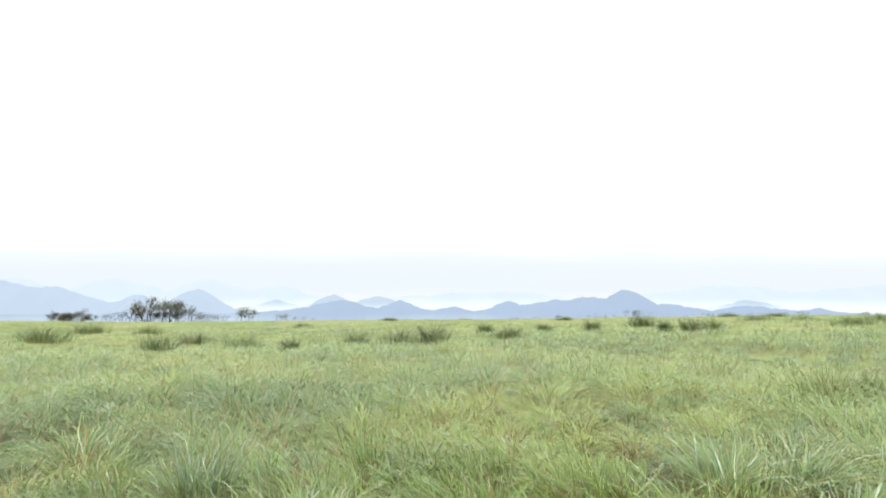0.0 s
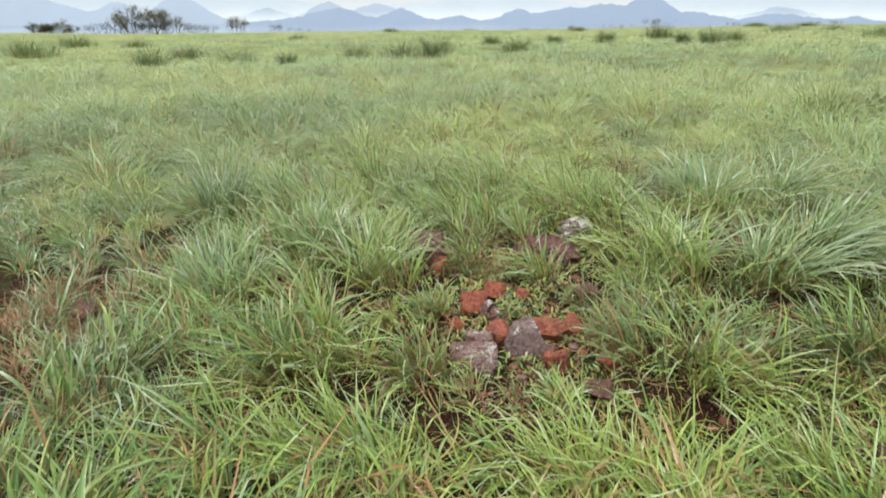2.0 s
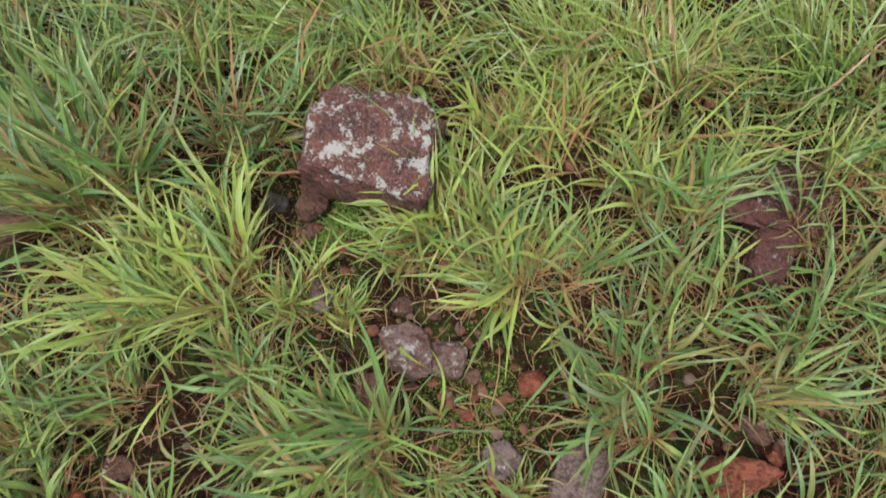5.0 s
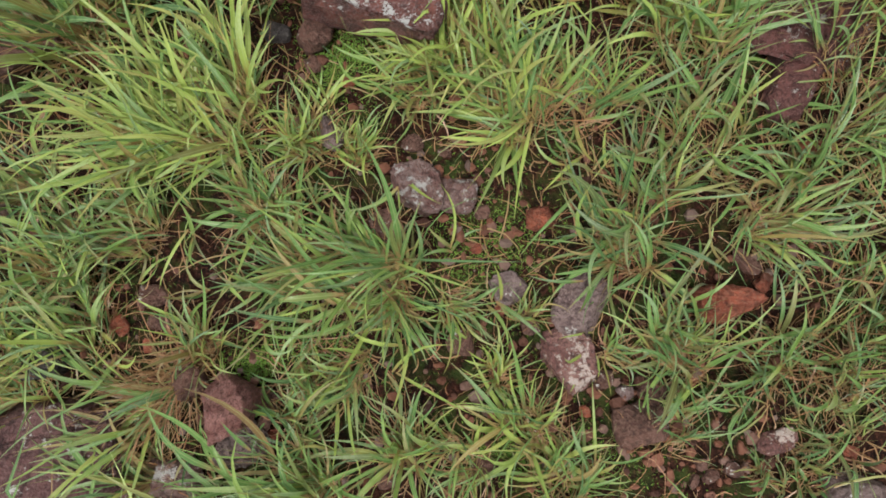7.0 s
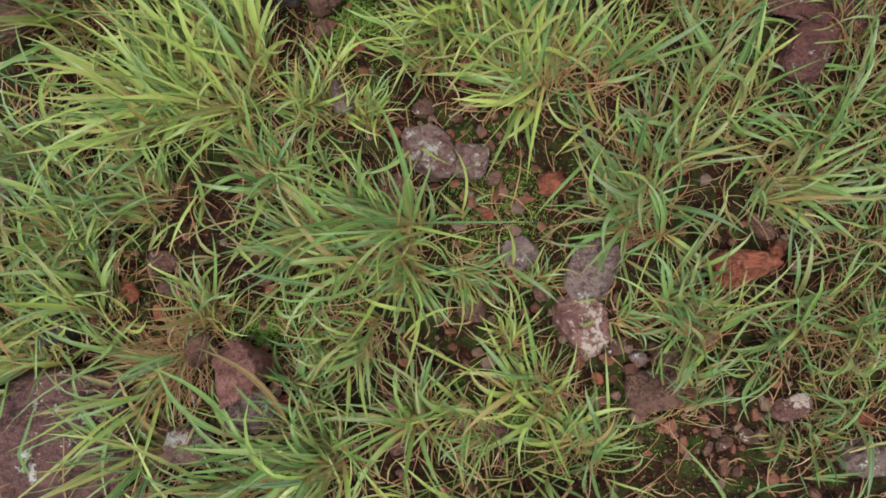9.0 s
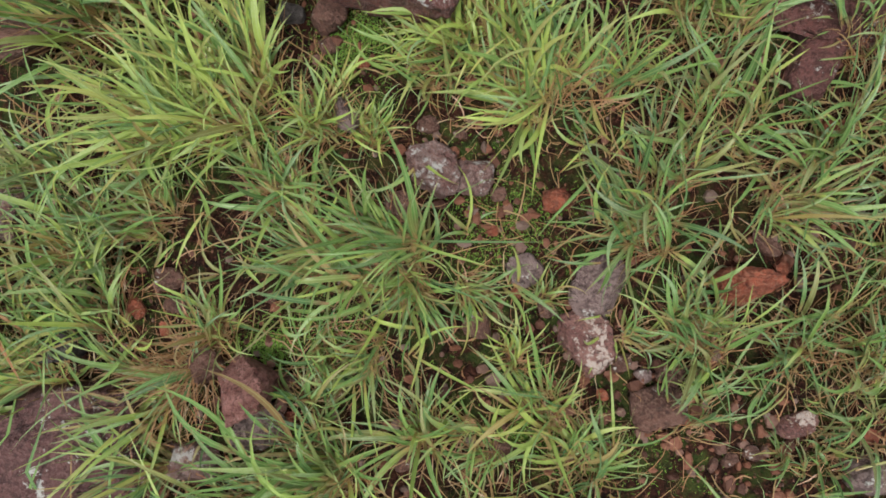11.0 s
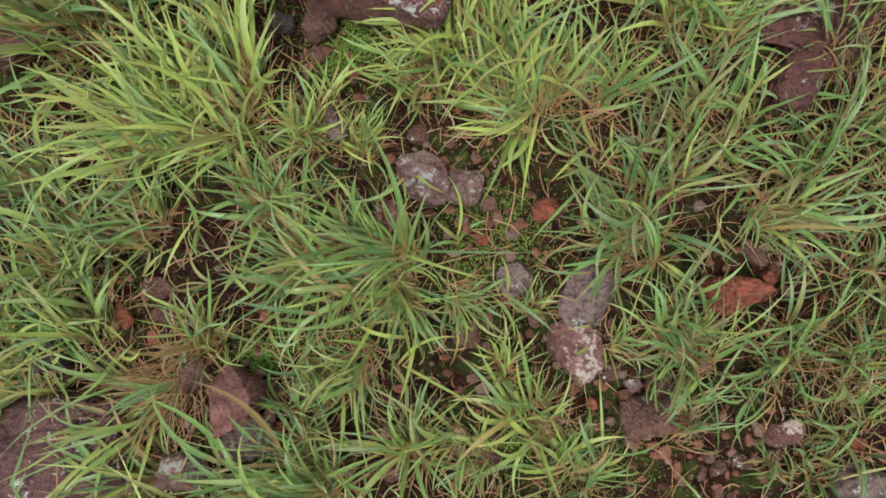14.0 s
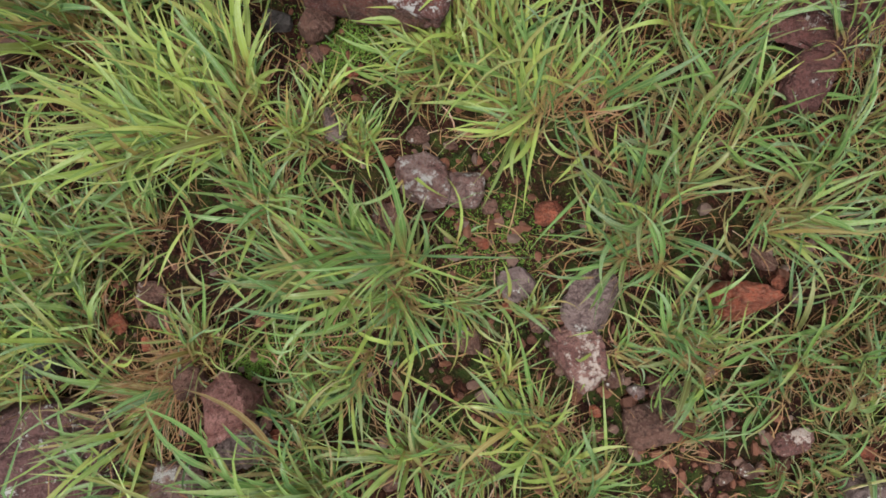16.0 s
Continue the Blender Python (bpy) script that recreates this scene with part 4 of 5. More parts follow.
def fountain(x, y, n, length, wind, arch, tone, label, seed):
    """A tall tussock whose long dewy leaves rise together and hang over at the tips."""
    rs = np.random.RandomState(seed * 29 + 5)
    centre = (x, y, float(land(x, y)))
    root = new("grass_tussock")
    root.location = centre
    tagged(root, label, "grass tussock", "tussocks of the stony crest")
    for name, m, size, width, dry, part_label in (("foliage", n, 1.0, 0.0058, 0.0, ""), ("dead_thatch", n // 2, 0.5, 0.003, 0.85, "brown dry stems and leaves")):
        pa, pr = rs.uniform(0, 6.283, m), 0.1 * np.sqrt(rs.uniform(0, 1, m))
        bx, by = x + pr * np.cos(pa), y + pr * np.sin(pa)
        fx = 6.0 * pr * np.cos(pa) + 0.5 * math.cos(radians(wind)) + rs.normal(0, 0.22, m)
        fy = 6.0 * pr * np.sin(pa) + 0.5 * math.sin(radians(wind)) + rs.normal(0, 0.22, m)
        me = blades(name, np.stack([bx, by, land(bx, by) - 0.006], -1), np.arctan2(fy, fx), length * size * rs.uniform(0.6, 1.15, m), width * rs.uniform(0.5, 1.4, m),
                    np.clip(0.4 * np.hypot(fx, fy), 0.03, 0.8), rs.normal(arch, 0.35, m), np.clip(tone + rs.normal(0, 0.14, m), 0, 1), np.clip(rs.normal(dry, 0.15, m), 0, 1), 6, False,
                    rs.normal(0, 0.3, m), centre)
        link(name, me, slope_leaf, root, part_label)["kind"] = "stuff"


FOUNTAIN = "large pale dewy grass tussock with hanging leaf tips"
fountain(1.33, 2.66, 230, 0.56, 90, 1.9, 0.32, FOUNTAIN, 1)
fountain(1.80, 2.70, 200, 0.54, 20, 1.9, 0.36, FOUNTAIN, 2)
fountain(1.30, 1.86, 190, 0.46, 20, 1.8, 0.38, FOUNTAIN, 3)
fountain(1.60, 2.05, 190, 0.48, 0, 1.8, 0.34, FOUNTAIN, 4)
fountain(0.95, 1.98, 130, 0.38, 40, 1.6, 0.42, FOUNTAIN, 5)
fountain(-1.18, 2.68, 180, 0.42, 80, 0.7, 0.05, "upright blue-green grass tussock above a dark hollow", 6)
fountain(-0.55, 2.12, 170, 0.40, 60, 1.3, 0.45, FOUNTAIN, 7)
fountain(-0.80, 1.72, 160, 0.40, 110, 1.4, 0.38, FOUNTAIN, 8)
fountain(-0.28, 1.88, 120, 0.36, 50, 1.3, 0.50, FOUNTAIN, 9)


# ---- closed grass, joined by zones ----
def sward(name, count, width_deg, near, far, length, width, seg, seed, label, material, clump_n, radius, dry_share=0.06, even=False, shade=0.0, arch=1.9, comb=0.35):
    """Grass in rounded tussocks, their blades fanning out and drooping, over a fan of the slope ahead."""
    rs = np.random.RandomState(seed)
    k = count // clump_n
    # an even but irregular spread of tussocks
    u1 = (np.arange(k) * 0.7548776662 + rs.normal(0, 0.004, k)) % 1
    u2 = (np.arange(k) * 0.5698402910 + rs.normal(0, 0.004, k)) % 1
    r = np.sqrt(near**2 + (far**2 - near**2) * u1) if even else near * (far / near) ** u1 ** 0.8
    a = radians(90) + radians(width_deg) * (2 * u2 - 1)
    cx, cy = r * np.cos(a), r * np.sin(a)
    if near < 3:
        ok = rs.uniform(0, 1, k) > bare(cx, cy) * 1.3
        cx, cy, r = cx[ok], cy[ok], r[ok]
        k = len(cx)
    tone_c = 0.45 + shade + 0.2 * np.sin(cx * 0.9 + 2 * np.sin(cy * 0.6)) + 0.16 * np.sin(cx * 0.23 + cy * 0.17 + 1) + rs.normal(0, 0.24, k)
    # cooler grass to one side; warmer low growth beside the boulder
    tone_c = tone_c - (0.2 if near < 3 else 0.1) * np.tanh(-1.5 * cx / r)
    if near < 2:
        tone_c = tone_c + 0.38 * np.exp(-((cx - 0.3) / 0.8) ** 2 - ((cy - 1.0) / 0.45) ** 2)
    size_c = np.clip(1 + 0.2 * np.sin(cx * 1.7 + cy * 0.8) + rs.normal(0, 0.3, k), 0.45, 1.9)
    wind = 2.6 + 0.9 * np.sin(cx * 0.8 + cy * 0.5) + rs.normal(0, 0.6, k)
    dry_c = np.clip(0.5 * np.sin(cx * 0.37 + 2) * np.sin(cy * 0.29) + rs.normal(0, 0.2, k), 0, 1)
    if near < 3:
        # lower growth in front of the rubble
        size_c = size_c * (1 - 0.45 * np.exp(-((cx - 0.2) / 0.36) ** 2 - ((cy - 1.2) / 0.22) ** 2))
        # a browner hollow with low growth to one side
        hollow = np.exp(-((cx + 1.45) / 0.75) ** 2 - ((cy - 1.9) / 0.55) ** 2)
        size_c, dry_c, tone_c = size_c * (1 - 0.2 * hollow), dry_c + 1.2 * hollow, tone_c - 0.2 * hollow
    grow = np.ones(k) if even else (r / near) ** 0.5
    # hummocks: taller tussocks with browner hollows; tone paints tops lit, hollows shaded
    wave = 9.5 / grow
    hum = (np.sin(cx * wave + 1.3 * np.sin(cy * wave * 0.6)) + np.sin(cy * wave * 1.1 + 1.7 * np.sin(cx * wave * 0.55 + 2))) * 0.5 + 0.35 * np.sin(cx * wave * 0.31 + cy * wave * 0.23)
    size_c = np.clip(size_c * (0.88 + 0.38 * hum), 0.45, 1.9)
    tone_c = tone_c + 0.16 * hum
    dry_c = np.clip(dry_c + np.clip(-hum, 0, 1) * 1.1, 0, 1.6)
    rep = np.repeat(np.arange(k), clump_n)
    m = len(rep)
    pr, pa = np.sqrt(rs.uniform(0, 1, m)), rs.uniform(0, 6.283, m)
    reach = radius * (size_c * grow)[rep] * pr
    bx, by = cx[rep] + reach * np.cos(pa), cy[rep] + reach * np.sin(pa)
    base = np.stack([bx, by, land(bx, by) - 0.01], -1)
    fx = 0.9 * pr * np.cos(pa) + comb * np.cos(wind)[rep] + rs.normal(0, 0.28 if near < 2 else 0.4, m)
    fy = 0.9 * pr * np.sin(pa) + comb * np.sin(wind)[rep] + rs.normal(0, 0.28 if near < 2 else 0.4, m)
    dry = (rs.uniform(0, 1, m) < dry_share + 0.2 * dry_c[rep]) * rs.uniform(0.4, 1, m)
    le = length * size_c[rep] * rs.uniform(0.5, 1.2, m) * (1.15 - 0.4 * pr) * np.where(dry > 0, 0.65, 1.0)
    me = blades(name, base, np.arctan2(fy, fx), le, width * grow[rep] * rs.uniform(0.6, 1.3, m), np.clip(0.36 * np.hypot(fx, fy), 0.03, 0.9), rs.normal(arch, 0.55, m),
                np.clip(tone_c[rep] + rs.normal(0, 0.1 if near < 3 else 0.16, m), 0, 1), dry, seg, False, rs.normal(0, 0.5, m), (0, 0, 0), near < 3.1)
    tagged(link(name, me, material), label, "grass", kind="stuff")


sward("grass", 34000, 58, 0.9, 3.4, 0.28, 0.0052, 5, 21, "green and straw-tipped grass on the stony crest", sedge_leaf, 140, 0.075, 0.30, True, -0.08, 1.2, 0.75)
sward("grass", 98000, 50, 2.8, 7.2, 0.42, 0.0032, 3, 25, "arching dewy green grass tussocks on the gentle slope", slope_leaf, 250, 0.10, 0.26, False, -0.06, 2.3, 0.35)
sward("grass", 124000, 46, 6.4, 15.0, 0.38, 0.0041, 2, 22, "waving dewy grass tussocks farther down the slope", field_leaf, 180, 0.15, 0.24, False, -0.03, 2.3, 0.3)
sward("grass", 104000, 44, 13.0, 42.0, 0.32, 0.0085, 2, 23, "pale green grassland on the slope", field_leaf, 64, 0.22, 0.10, False, 0.06, 2.2)
sward("grass", 90000, 43, 36.0, 112.0, 0.34, 0.032, 1, 24, "distant pale grassland at the hill's edge", field_leaf, 30, 0.6, 0.24, False, 0.1)


def stray_shoots(count, seed):
    """Single leafy shoots between the tussocks of the stony crest."""
    rs = np.random.RandomState(seed)
    rows = []
    while len(rows) < count:
        x, y = rs.uniform(-1.15, 1.15), rs.uniform(-0.68, 0.85)
        if rs.uniform() > float(bare(x, y)) * 1.25:
            leaf, _, _ = shoots(rs, x, y, 1, 0.01, rs.uniform(0.10, 0.24), rs.uniform(0, 6.283), 1.1, 4)
            rows.append(leaf)
    base, az, le, tilt, bend = (np.concatenate([r[k] for r in rows]) for k in range(5))
    m = len(az)
    warm = 0.45 + 0.15 * (base[:, 0] < 0) + 0.1 * np.sin(base[:, 0] * 5 + 1)
    me = blades("grass", base, az, le, 0.0072 * rs.uniform(0.45, 1.4, m), tilt, bend, np.clip(warm + rs.normal(0, 0.2, m), 0, 1), np.clip(rs.uniform(-0.7, 0.5, m), 0, 1), 6, True, rs.normal(0, 0.4, m))
    tagged(link("grass", me, grass_leaf), "single leafy grass shoots crossing over stony soil", "grass", kind="stuff")


stray_shoots(330, 61)


def verge(name, count, seed):
    """Thin grass beside and behind the camera."""
    rs = np.random.RandomState(seed)
    r, a = 7.5 * rs.uniform(0, 1, count // 45) ** 0.6, rs.uniform(0, 6.283, count // 45)
    px, py = np.repeat(r * np.cos(a), 45), np.repeat(r * np.sin(a) - 0.3, 45)
    dx, dy = 0.085 * rs.normal(0, 1, (2, len(px)))
    x, y = px + dx, py + dy
    keep = (rs.uniform(0, 1, count) > bare(x, y)) & ((np.abs(x) > 0.9) | (y < -0.5) | (y > 0.55)) & ((y < 1.0) | (np.abs(x) > 1.15 * y + 0.4))
    x, y, dx, dy = x[keep], y[keep], dx[keep], dy[keep]
    m = len(x)
    base = np.stack([x, y, land(x, y) - 0.005], -1)
    me = blades(name, base, np.arctan2(dy, dx) + rs.normal(0, 0.6, m), rs.uniform(0.14, 0.34, m), rs.uniform(0.005, 0.010, m), rs.uniform(0.1, 0.8, m), rs.uniform(0.4, 1.5, m),
                np.clip(0.6 + 0.25 * np.sin(x * 4) * np.sin(y * 3) + rs.normal(0, 0.12, m), 0, 1), (rs.uniform(0, 1, m) < 0.3) * rs.uniform(0.6, 1, m), 2, False, rs.normal(0, 0.4, m))
    tagged(link(name, me, grass_leaf), "thin mixed grass round the stony crest", "grass", kind="stuff")


verge("grass", 54000, 31)


def ground_cover():
    rs = np.random.RandomState(41)
    n = 150000
    x, y = rs.uniform(-1.3, 1.3, n), rs.uniform(-0.8, 2.3, n)
    patch = np.sin(x * 7.3 + 0.8) * np.sin(y * 6.1 + 1.9) + 0.5 * np.sin(x * 17 + y * 13)
    spot = np.exp(-((x + 0.41) ** 2 + (y + 0.21) ** 2) / 0.006) + np.exp(-((x - 0.11) ** 2 + (y - 0.07) ** 2) / 0.02) + np.exp(-((x + 0.2) ** 2 + (y - 0.42) ** 2) / 0.008) + 0.5 * np.exp(-((x - 0.3) ** 2 + (y - 1.62) ** 2) / 0.05)
    keep = rs.uniform(0, 1, n) < np.clip(patch * 0.4 - 0.05, 0, 0.4) + spot
    x, y = x[keep], y[keep]
    for cx, cy, size in ((-0.40, -0.19, 0.035), (0.10, 0.07, 0.075), (-0.17, 0.50, 0.05), (-0.22, 0.46, 0.04), (0.28, -0.42, 0.06), (0.14, -0.37, 0.05), (-0.27, -0.15, 0.05)):
        x, y = np.append(x, cx + size * rs.normal(0, 1, 1100)), np.append(y, cy + size * 0.8 * rs.normal(0, 1, 1100))
    m = len(x)
    base = np.stack([x, y, land(x, y) - 0.001], -1)
    me = blades("moss", base, rs.uniform(0, 6.283, m), rs.uniform(0.004, 0.014, m), rs.uniform(0.0012, 0.0026, m), rs.uniform(0.3, 1.3, m), rs.uniform(0.1, 0.8, m),
                rs.uniform(0.1, 1, m), np.zeros(m), 2, False)
    tagged(link("moss", me, moss_leaf), "low bright moss and seedlings on wet soil", "moss", kind="stuff")
    n = 5200
    x, y = 0.26 + 0.26 * rs.normal(0, 1, n), 1.72 + 0.34 * rs.normal(0, 1, n)
    ok = (np.sin(x * 23 + 1) * np.sin(y * 19) > -0.35) & (y > 1.1) & (y < 2.6)
    x, y = x[ok], y[ok]
    m = len(x)
    base = np.stack([x, y, land(x, y) + rs.uniform(0, 0.03, m)], -1)
    me = blades("low_herbs", base, rs.uniform(0, 6.283, m), rs.uniform(0.014, 0.04, m), rs.uniform(0.004, 0.009, m), rs.uniform(0.4, 1.4, m), rs.uniform(0.1, 0.8, m),
                rs.uniform(0.1, 0.9, m), np.clip(rs.normal(0.1, 0.3, m), 0, 1), 3, False)
    tagged(link("low_herbs", me, grass_leaf), "short leafy green herbs among red rubble", "herbs", kind="stuff")
    n = 3800
    x, y = rs.uniform(-1.3, 1.3, n), rs.uniform(-0.8, 2.4, n)
    base = np.stack([x, y, land(x, y) + 0.004], -1)
    me = blades("dry_litter", base, rs.uniform(0, 6.283, n), rs.uniform(0.03, 0.15, n), rs.uniform(0.0012, 0.004, n), rs.uniform(1.25, 1.55, n), rs.uniform(-0.1, 0.3, n),
                np.full(n, 0.5), rs.uniform(0.75, 1, n), 4, False, rs.normal(0, 0.7, n))
    tagged(link("dry_litter", me, grass_leaf), "brown dead grass stems lying on the soil", "litter", kind="stuff")


ground_cover()


# ---- larger clumps out in the grassland ----
def clump(x, y, w, h, seed, hue=None):
    rs = np.random.RandomState(seed * 17 + 3)
    n = 330
    hue = rs.uniform(-0.05, 0.7) if hue is None else hue
    root = new("grass_clump")
    root.location = (x, y, float(land(x, y)))
    tagged(root, "tall dark green grass clump standing out of paler grassland", "grass clump", "clumps in the grassland")
    for name, m, tone, dry, part_label in (("foliage", n, 0.12, 0.05, ""), ("dead_thatch", 26, 0.5, 0.8, "straw-coloured dead stems")):
        px = rs.normal(0, 0.27, m) * w
        py = rs.normal(0, 0.2, m) * w
        dome = 1 - 0.62 * np.minimum(1, np.hypot(px, py) / (0.62 * w))
        base = np.stack([x + px, y + py, land(x + px, y + py) - 0.02], -1)
        tall = (h * 1.35 * (1 if y < 30 else 0.6) + 0.12) * dome * rs.uniform(0.6, 1.2, m) + 0.08
        me = blades(name, base, np.arctan2(py * 0.5 + rs.normal(0, 0.1, m), px + rs.normal(0, 0.3 * w, m)), tall, (0.0055 + 0.0004 * y) * rs.uniform(0.7, 1.4, m),
                    rs.uniform(0.02, 0.3, m), rs.uniform(0.4, 1.7, m), np.clip(tone + hue + rs.normal(0, 0.12, m), 0, 1), np.clip(dry + rs.normal(0, 0.15, m), 0, 1), 4, False,
                    None, (x, y, float(land(x, y))), False)
        link(name, me, clump_leaf, root, part_label)["kind"] = "stuff"


clump_leaf = grass_material("clump_leaf", (0.10, 0.165, 0.07), (0.145, 0.22, 0.085), (0.21, 0.29, 0.10), (0.26, 0.19, 0.10))
clump(-13.58, 18.57, 1.73, 0.58, 0)
clump(-17.04, 26.46, 1.64, 0.66, 1)
clump(-15.80, 29.35, 1.52, 0.42, 2)
clump(-7.44, 14.40, 0.92, 0.42, 3)
clump(-9.03, 19.94, 1.24, 0.37, 4)
clump(-5.64, 15.23, 1.10, 0.47, 5)
clump(-4.23, 15.08, 0.47, 0.31, 6)
clump(-10.31, 40.12, 1.24, 0.41, 7)
clump(-2.69, 16.97, 0.84, 0.46, 8)
clump(-1.37, 16.79, 1.04, 0.49, 9)
clump(-0.31, 16.04, 0.91, 0.56, 10)
clump(1.91, 25.03, 0.62, 0.36, 11)
clump(2.16, 18.05, 1.04, 0.37, 12)
clump(4.91, 26.70, 0.72, 0.28, 13)
clump(6.52, 23.91, 0.69, 0.40, 14)
clump(9.25, 25.54, 1.06, 0.58, 15)
clump(8.89, 22.02, 0.50, 0.36, 16)
clump(9.01, 19.80, 0.92, 0.45, 17)
clump(9.31, 18.88, 0.62, 0.39, 18)
clump(20.36, 35.48, 2.20, 0.73, 19)
clump(43.00, 70.49, 2.91, 0.72, 20)
clump(21.76, 33.15, 1.37, 0.41, 21)
clump(15.39, 20.54, 1.49, 0.3, 22, 0.5)
clump(18.39, 23.10, 1.43, 0.3, 23, 0.5)
clump(37.48, 48.67, 2.01, 0.28, 24)
clump(3.05, 81.96, 2.54, 0.68, 25)
clump(11.14, 49.94, 1.55, 0.41, 26)
clump(-5.73, 59.14, 1.59, 0.49, 27)
clump(39.19, 75.02, 3.10, 0.77, 28)
clump(3.5, 4.95, 0.95, 0.2, 40, 0.85)
clump(4.55, 5.7, 0.9, 0.2, 43, 0.85)
clump(3.9, 5.6, 0.7, 0.2, 44, 0.85)


# ---- trees and bushes along the hill's edge ----
def limb(bm, a, b, ra, rb):
    d = b - a
    m = Matrix.Translation((a + b) / 2) @ d.to_track_quat("Z", "Y").to_matrix().to_4x4()
    bmesh.ops.create_cone(bm, segments=6, radius1=ra, radius2=rb, depth=d.length, matrix=m)


def tree(x, y, height, spread, leafy, seed, label, kind="tree", low=False):
    """A wind-bent tree: tapered trunk, forked limbs, and a ragged crown of small leaves."""
    rs = random.Random(seed)
    root = new(kind)
    z = float(land(x, y)) - 0.1
    root.location = (x, y, z)
    tagged(root, label, kind, "trees along the hill's edge")
    tips, stems = [], []

    def grow(bm, a, direction, length, radius, depth):
        e = a + direction * length
        limb(bm, a, e, radius, radius * 0.62)
        if depth == 0:
            tips.append(e)
            return
        for _ in range(rs.choice((2, 3, 3))):
            turn = Vector((rs.gauss(0, 0.55) * spread, rs.gauss(0, 0.5) * spread, rs.gauss(0.12, 0.28)))
            grow(bm, e, (direction + turn).normalized(), length * rs.uniform(0.55, 0.82), radius * 0.6, depth - 1)
        if depth < 3:
            tips.append(e)
            tips.append(a + direction * length * 0.5)

    many = 5 if low else rs.choice((2, 3))
    for _ in range(many):
        bm = bmesh.new()
        lean_v = Vector((rs.gauss(0.1, 0.55 if low else 0.45), rs.gauss(0, 0.3), 1)).normalized()
        grow(bm, Vector((rs.gauss(0, 0.1 * many * spread), rs.gauss(0, 0.1), 0)), lean_v, height * (0.28 if low else 0.2), height * (0.009 if leafy else 0.011), 3)
        stems.append(bm)
    k = height / max(p.z for p in tips)
    # side twigs: down to the grass on a bush, round the upper half of a tree
    for _ in range(85 if low else 26):
        side, high = rs.uniform(-1, 1), rs.uniform(0.05, 0.8) if low else rs.uniform(0.3, 0.95)
        reach = 0.62 * spread * (1 - 0.5 * high * high) if low else 0.42 * spread * math.sin(3.0 * high)
        tips.append(Vector((side * reach * height, rs.gauss(0, 0.2) * height, high * (1 - (0.55 if low else 0.2) * side * side) * height)) / k)
    sway = rs.uniform(-0.05, 0.35)
    for bm in stems:
        for v in bm.verts:
            v.co *= k
            v.co.x += sway * v.co.z
        me = bpy.data.meshes.new("trunk")
        bm.to_mesh(me)
        bm.free()
        link("stem" if low else "trunk", me, bark, root, "grey weathered trunk and limbs")
    if not leafy:
        return
    gs = np.random.RandomState(seed)
    pts = np.array([p[:] for p in tips]) * k
    pts[:, 0] += sway * pts[:, 2]
    per = max(4, int(leafy * (0.8 if low else 1.5)))
    c = np.repeat(pts, per, 0)
    n = len(c)
    puff = gs.normal(0, 1, (n, 3)) * np.array([0.075, 0.075, 0.055]) * height
    base = c + puff
    me = blades("crown", base, gs.uniform(0, 6.283, n), gs.uniform(0.5, 1.2, n) * 0.055 * height, gs.uniform(0.5, 1.2, n) * 0.06 * height, gs.uniform(0.2, 2.4, n),
                gs.uniform(-0.5, 0.8, n), gs.uniform(0, 1, n), np.clip(gs.normal(-0.2, 0.3, n), 0, 0.7), 1, False, None, (0, 0, 0), False)
    link("crown", me, bush_leaf, root, "ragged dark olive foliage")


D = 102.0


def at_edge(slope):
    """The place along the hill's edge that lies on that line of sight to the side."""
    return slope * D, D


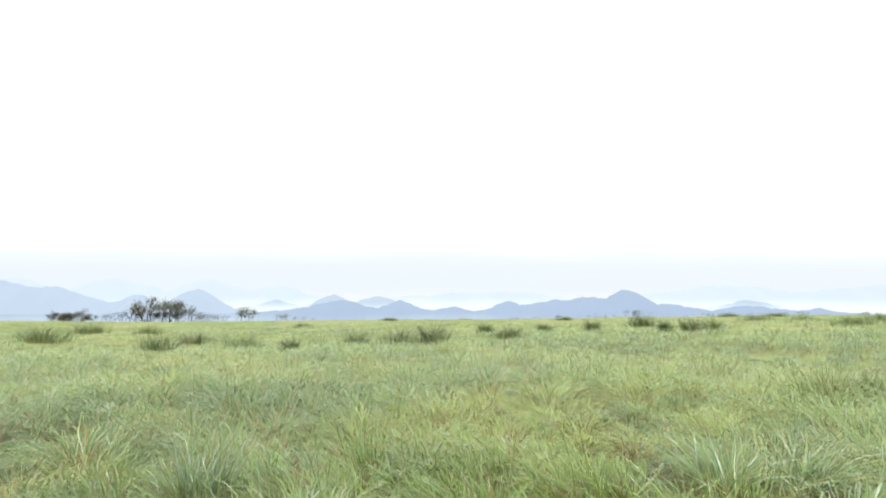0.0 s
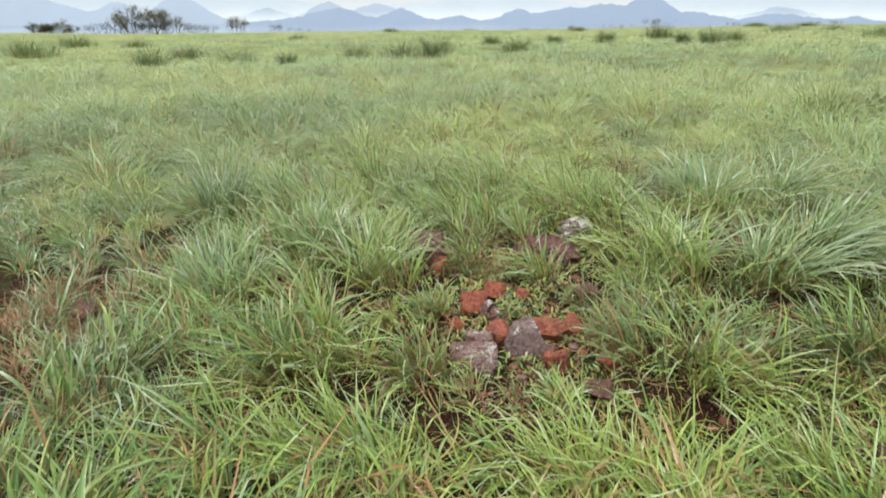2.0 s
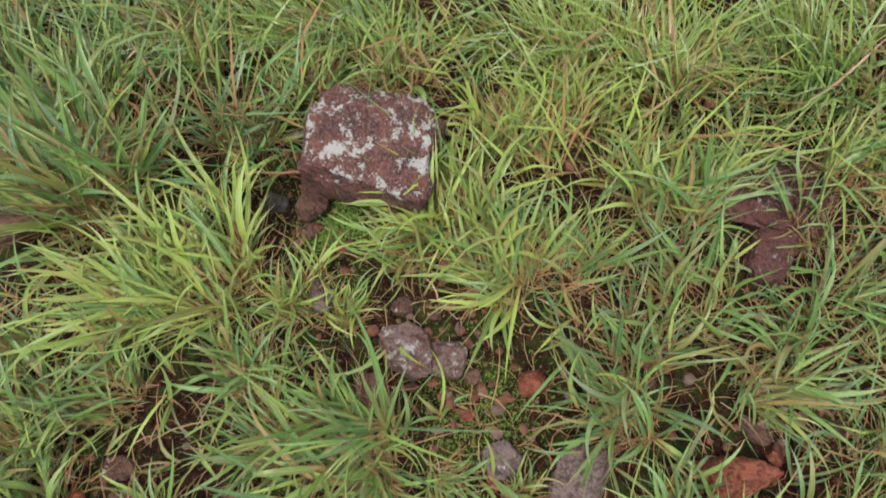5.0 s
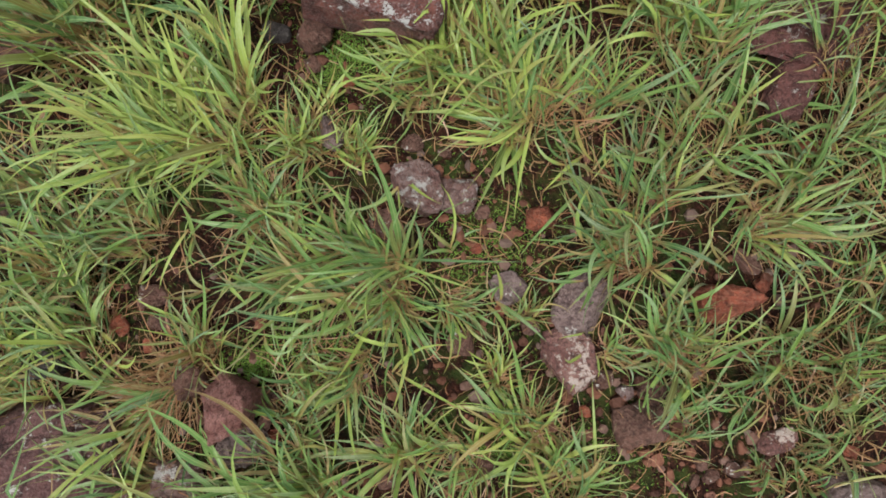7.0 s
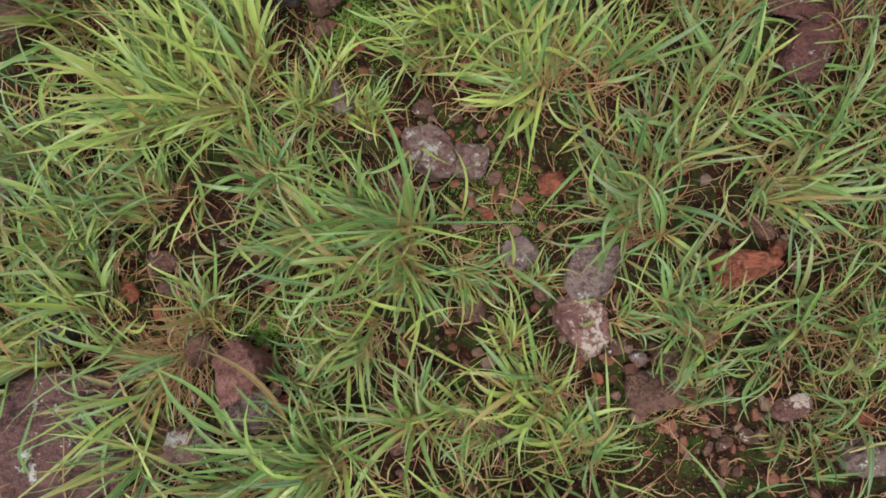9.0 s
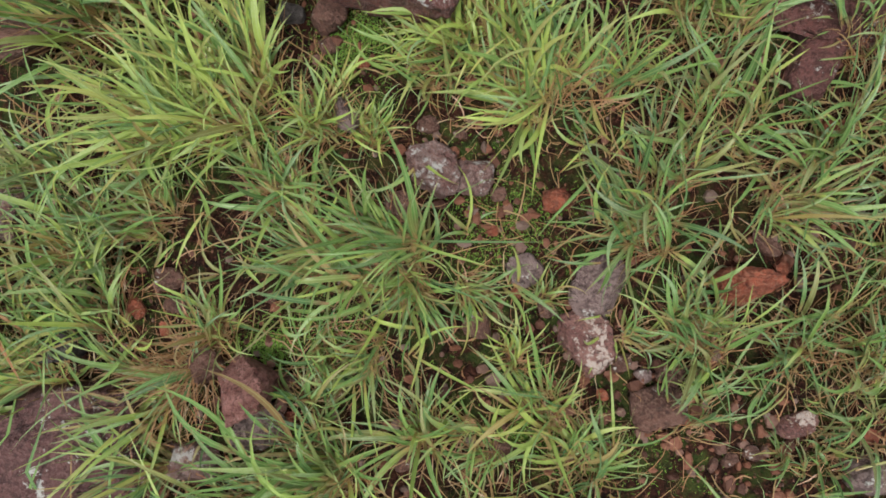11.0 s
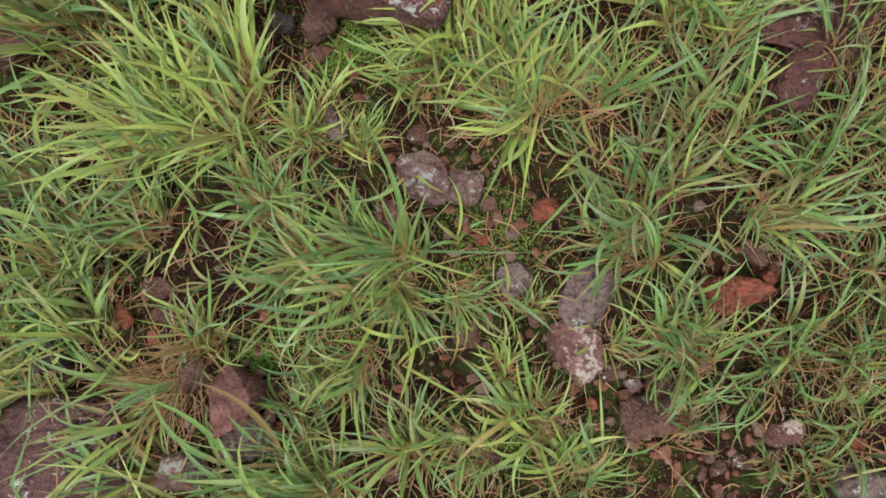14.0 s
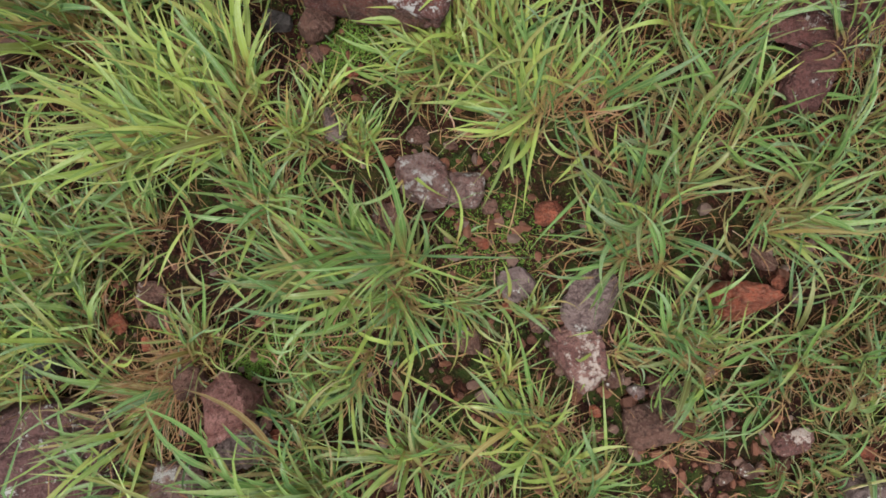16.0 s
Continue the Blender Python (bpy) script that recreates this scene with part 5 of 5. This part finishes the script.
TREE = "gnarled dark tree leaning on the hill's edge"
BUSH = "dense dark rounded bush on the hill's edge"
BARE_SHRUB = "thin leafless grey shrub on the hill's edge"
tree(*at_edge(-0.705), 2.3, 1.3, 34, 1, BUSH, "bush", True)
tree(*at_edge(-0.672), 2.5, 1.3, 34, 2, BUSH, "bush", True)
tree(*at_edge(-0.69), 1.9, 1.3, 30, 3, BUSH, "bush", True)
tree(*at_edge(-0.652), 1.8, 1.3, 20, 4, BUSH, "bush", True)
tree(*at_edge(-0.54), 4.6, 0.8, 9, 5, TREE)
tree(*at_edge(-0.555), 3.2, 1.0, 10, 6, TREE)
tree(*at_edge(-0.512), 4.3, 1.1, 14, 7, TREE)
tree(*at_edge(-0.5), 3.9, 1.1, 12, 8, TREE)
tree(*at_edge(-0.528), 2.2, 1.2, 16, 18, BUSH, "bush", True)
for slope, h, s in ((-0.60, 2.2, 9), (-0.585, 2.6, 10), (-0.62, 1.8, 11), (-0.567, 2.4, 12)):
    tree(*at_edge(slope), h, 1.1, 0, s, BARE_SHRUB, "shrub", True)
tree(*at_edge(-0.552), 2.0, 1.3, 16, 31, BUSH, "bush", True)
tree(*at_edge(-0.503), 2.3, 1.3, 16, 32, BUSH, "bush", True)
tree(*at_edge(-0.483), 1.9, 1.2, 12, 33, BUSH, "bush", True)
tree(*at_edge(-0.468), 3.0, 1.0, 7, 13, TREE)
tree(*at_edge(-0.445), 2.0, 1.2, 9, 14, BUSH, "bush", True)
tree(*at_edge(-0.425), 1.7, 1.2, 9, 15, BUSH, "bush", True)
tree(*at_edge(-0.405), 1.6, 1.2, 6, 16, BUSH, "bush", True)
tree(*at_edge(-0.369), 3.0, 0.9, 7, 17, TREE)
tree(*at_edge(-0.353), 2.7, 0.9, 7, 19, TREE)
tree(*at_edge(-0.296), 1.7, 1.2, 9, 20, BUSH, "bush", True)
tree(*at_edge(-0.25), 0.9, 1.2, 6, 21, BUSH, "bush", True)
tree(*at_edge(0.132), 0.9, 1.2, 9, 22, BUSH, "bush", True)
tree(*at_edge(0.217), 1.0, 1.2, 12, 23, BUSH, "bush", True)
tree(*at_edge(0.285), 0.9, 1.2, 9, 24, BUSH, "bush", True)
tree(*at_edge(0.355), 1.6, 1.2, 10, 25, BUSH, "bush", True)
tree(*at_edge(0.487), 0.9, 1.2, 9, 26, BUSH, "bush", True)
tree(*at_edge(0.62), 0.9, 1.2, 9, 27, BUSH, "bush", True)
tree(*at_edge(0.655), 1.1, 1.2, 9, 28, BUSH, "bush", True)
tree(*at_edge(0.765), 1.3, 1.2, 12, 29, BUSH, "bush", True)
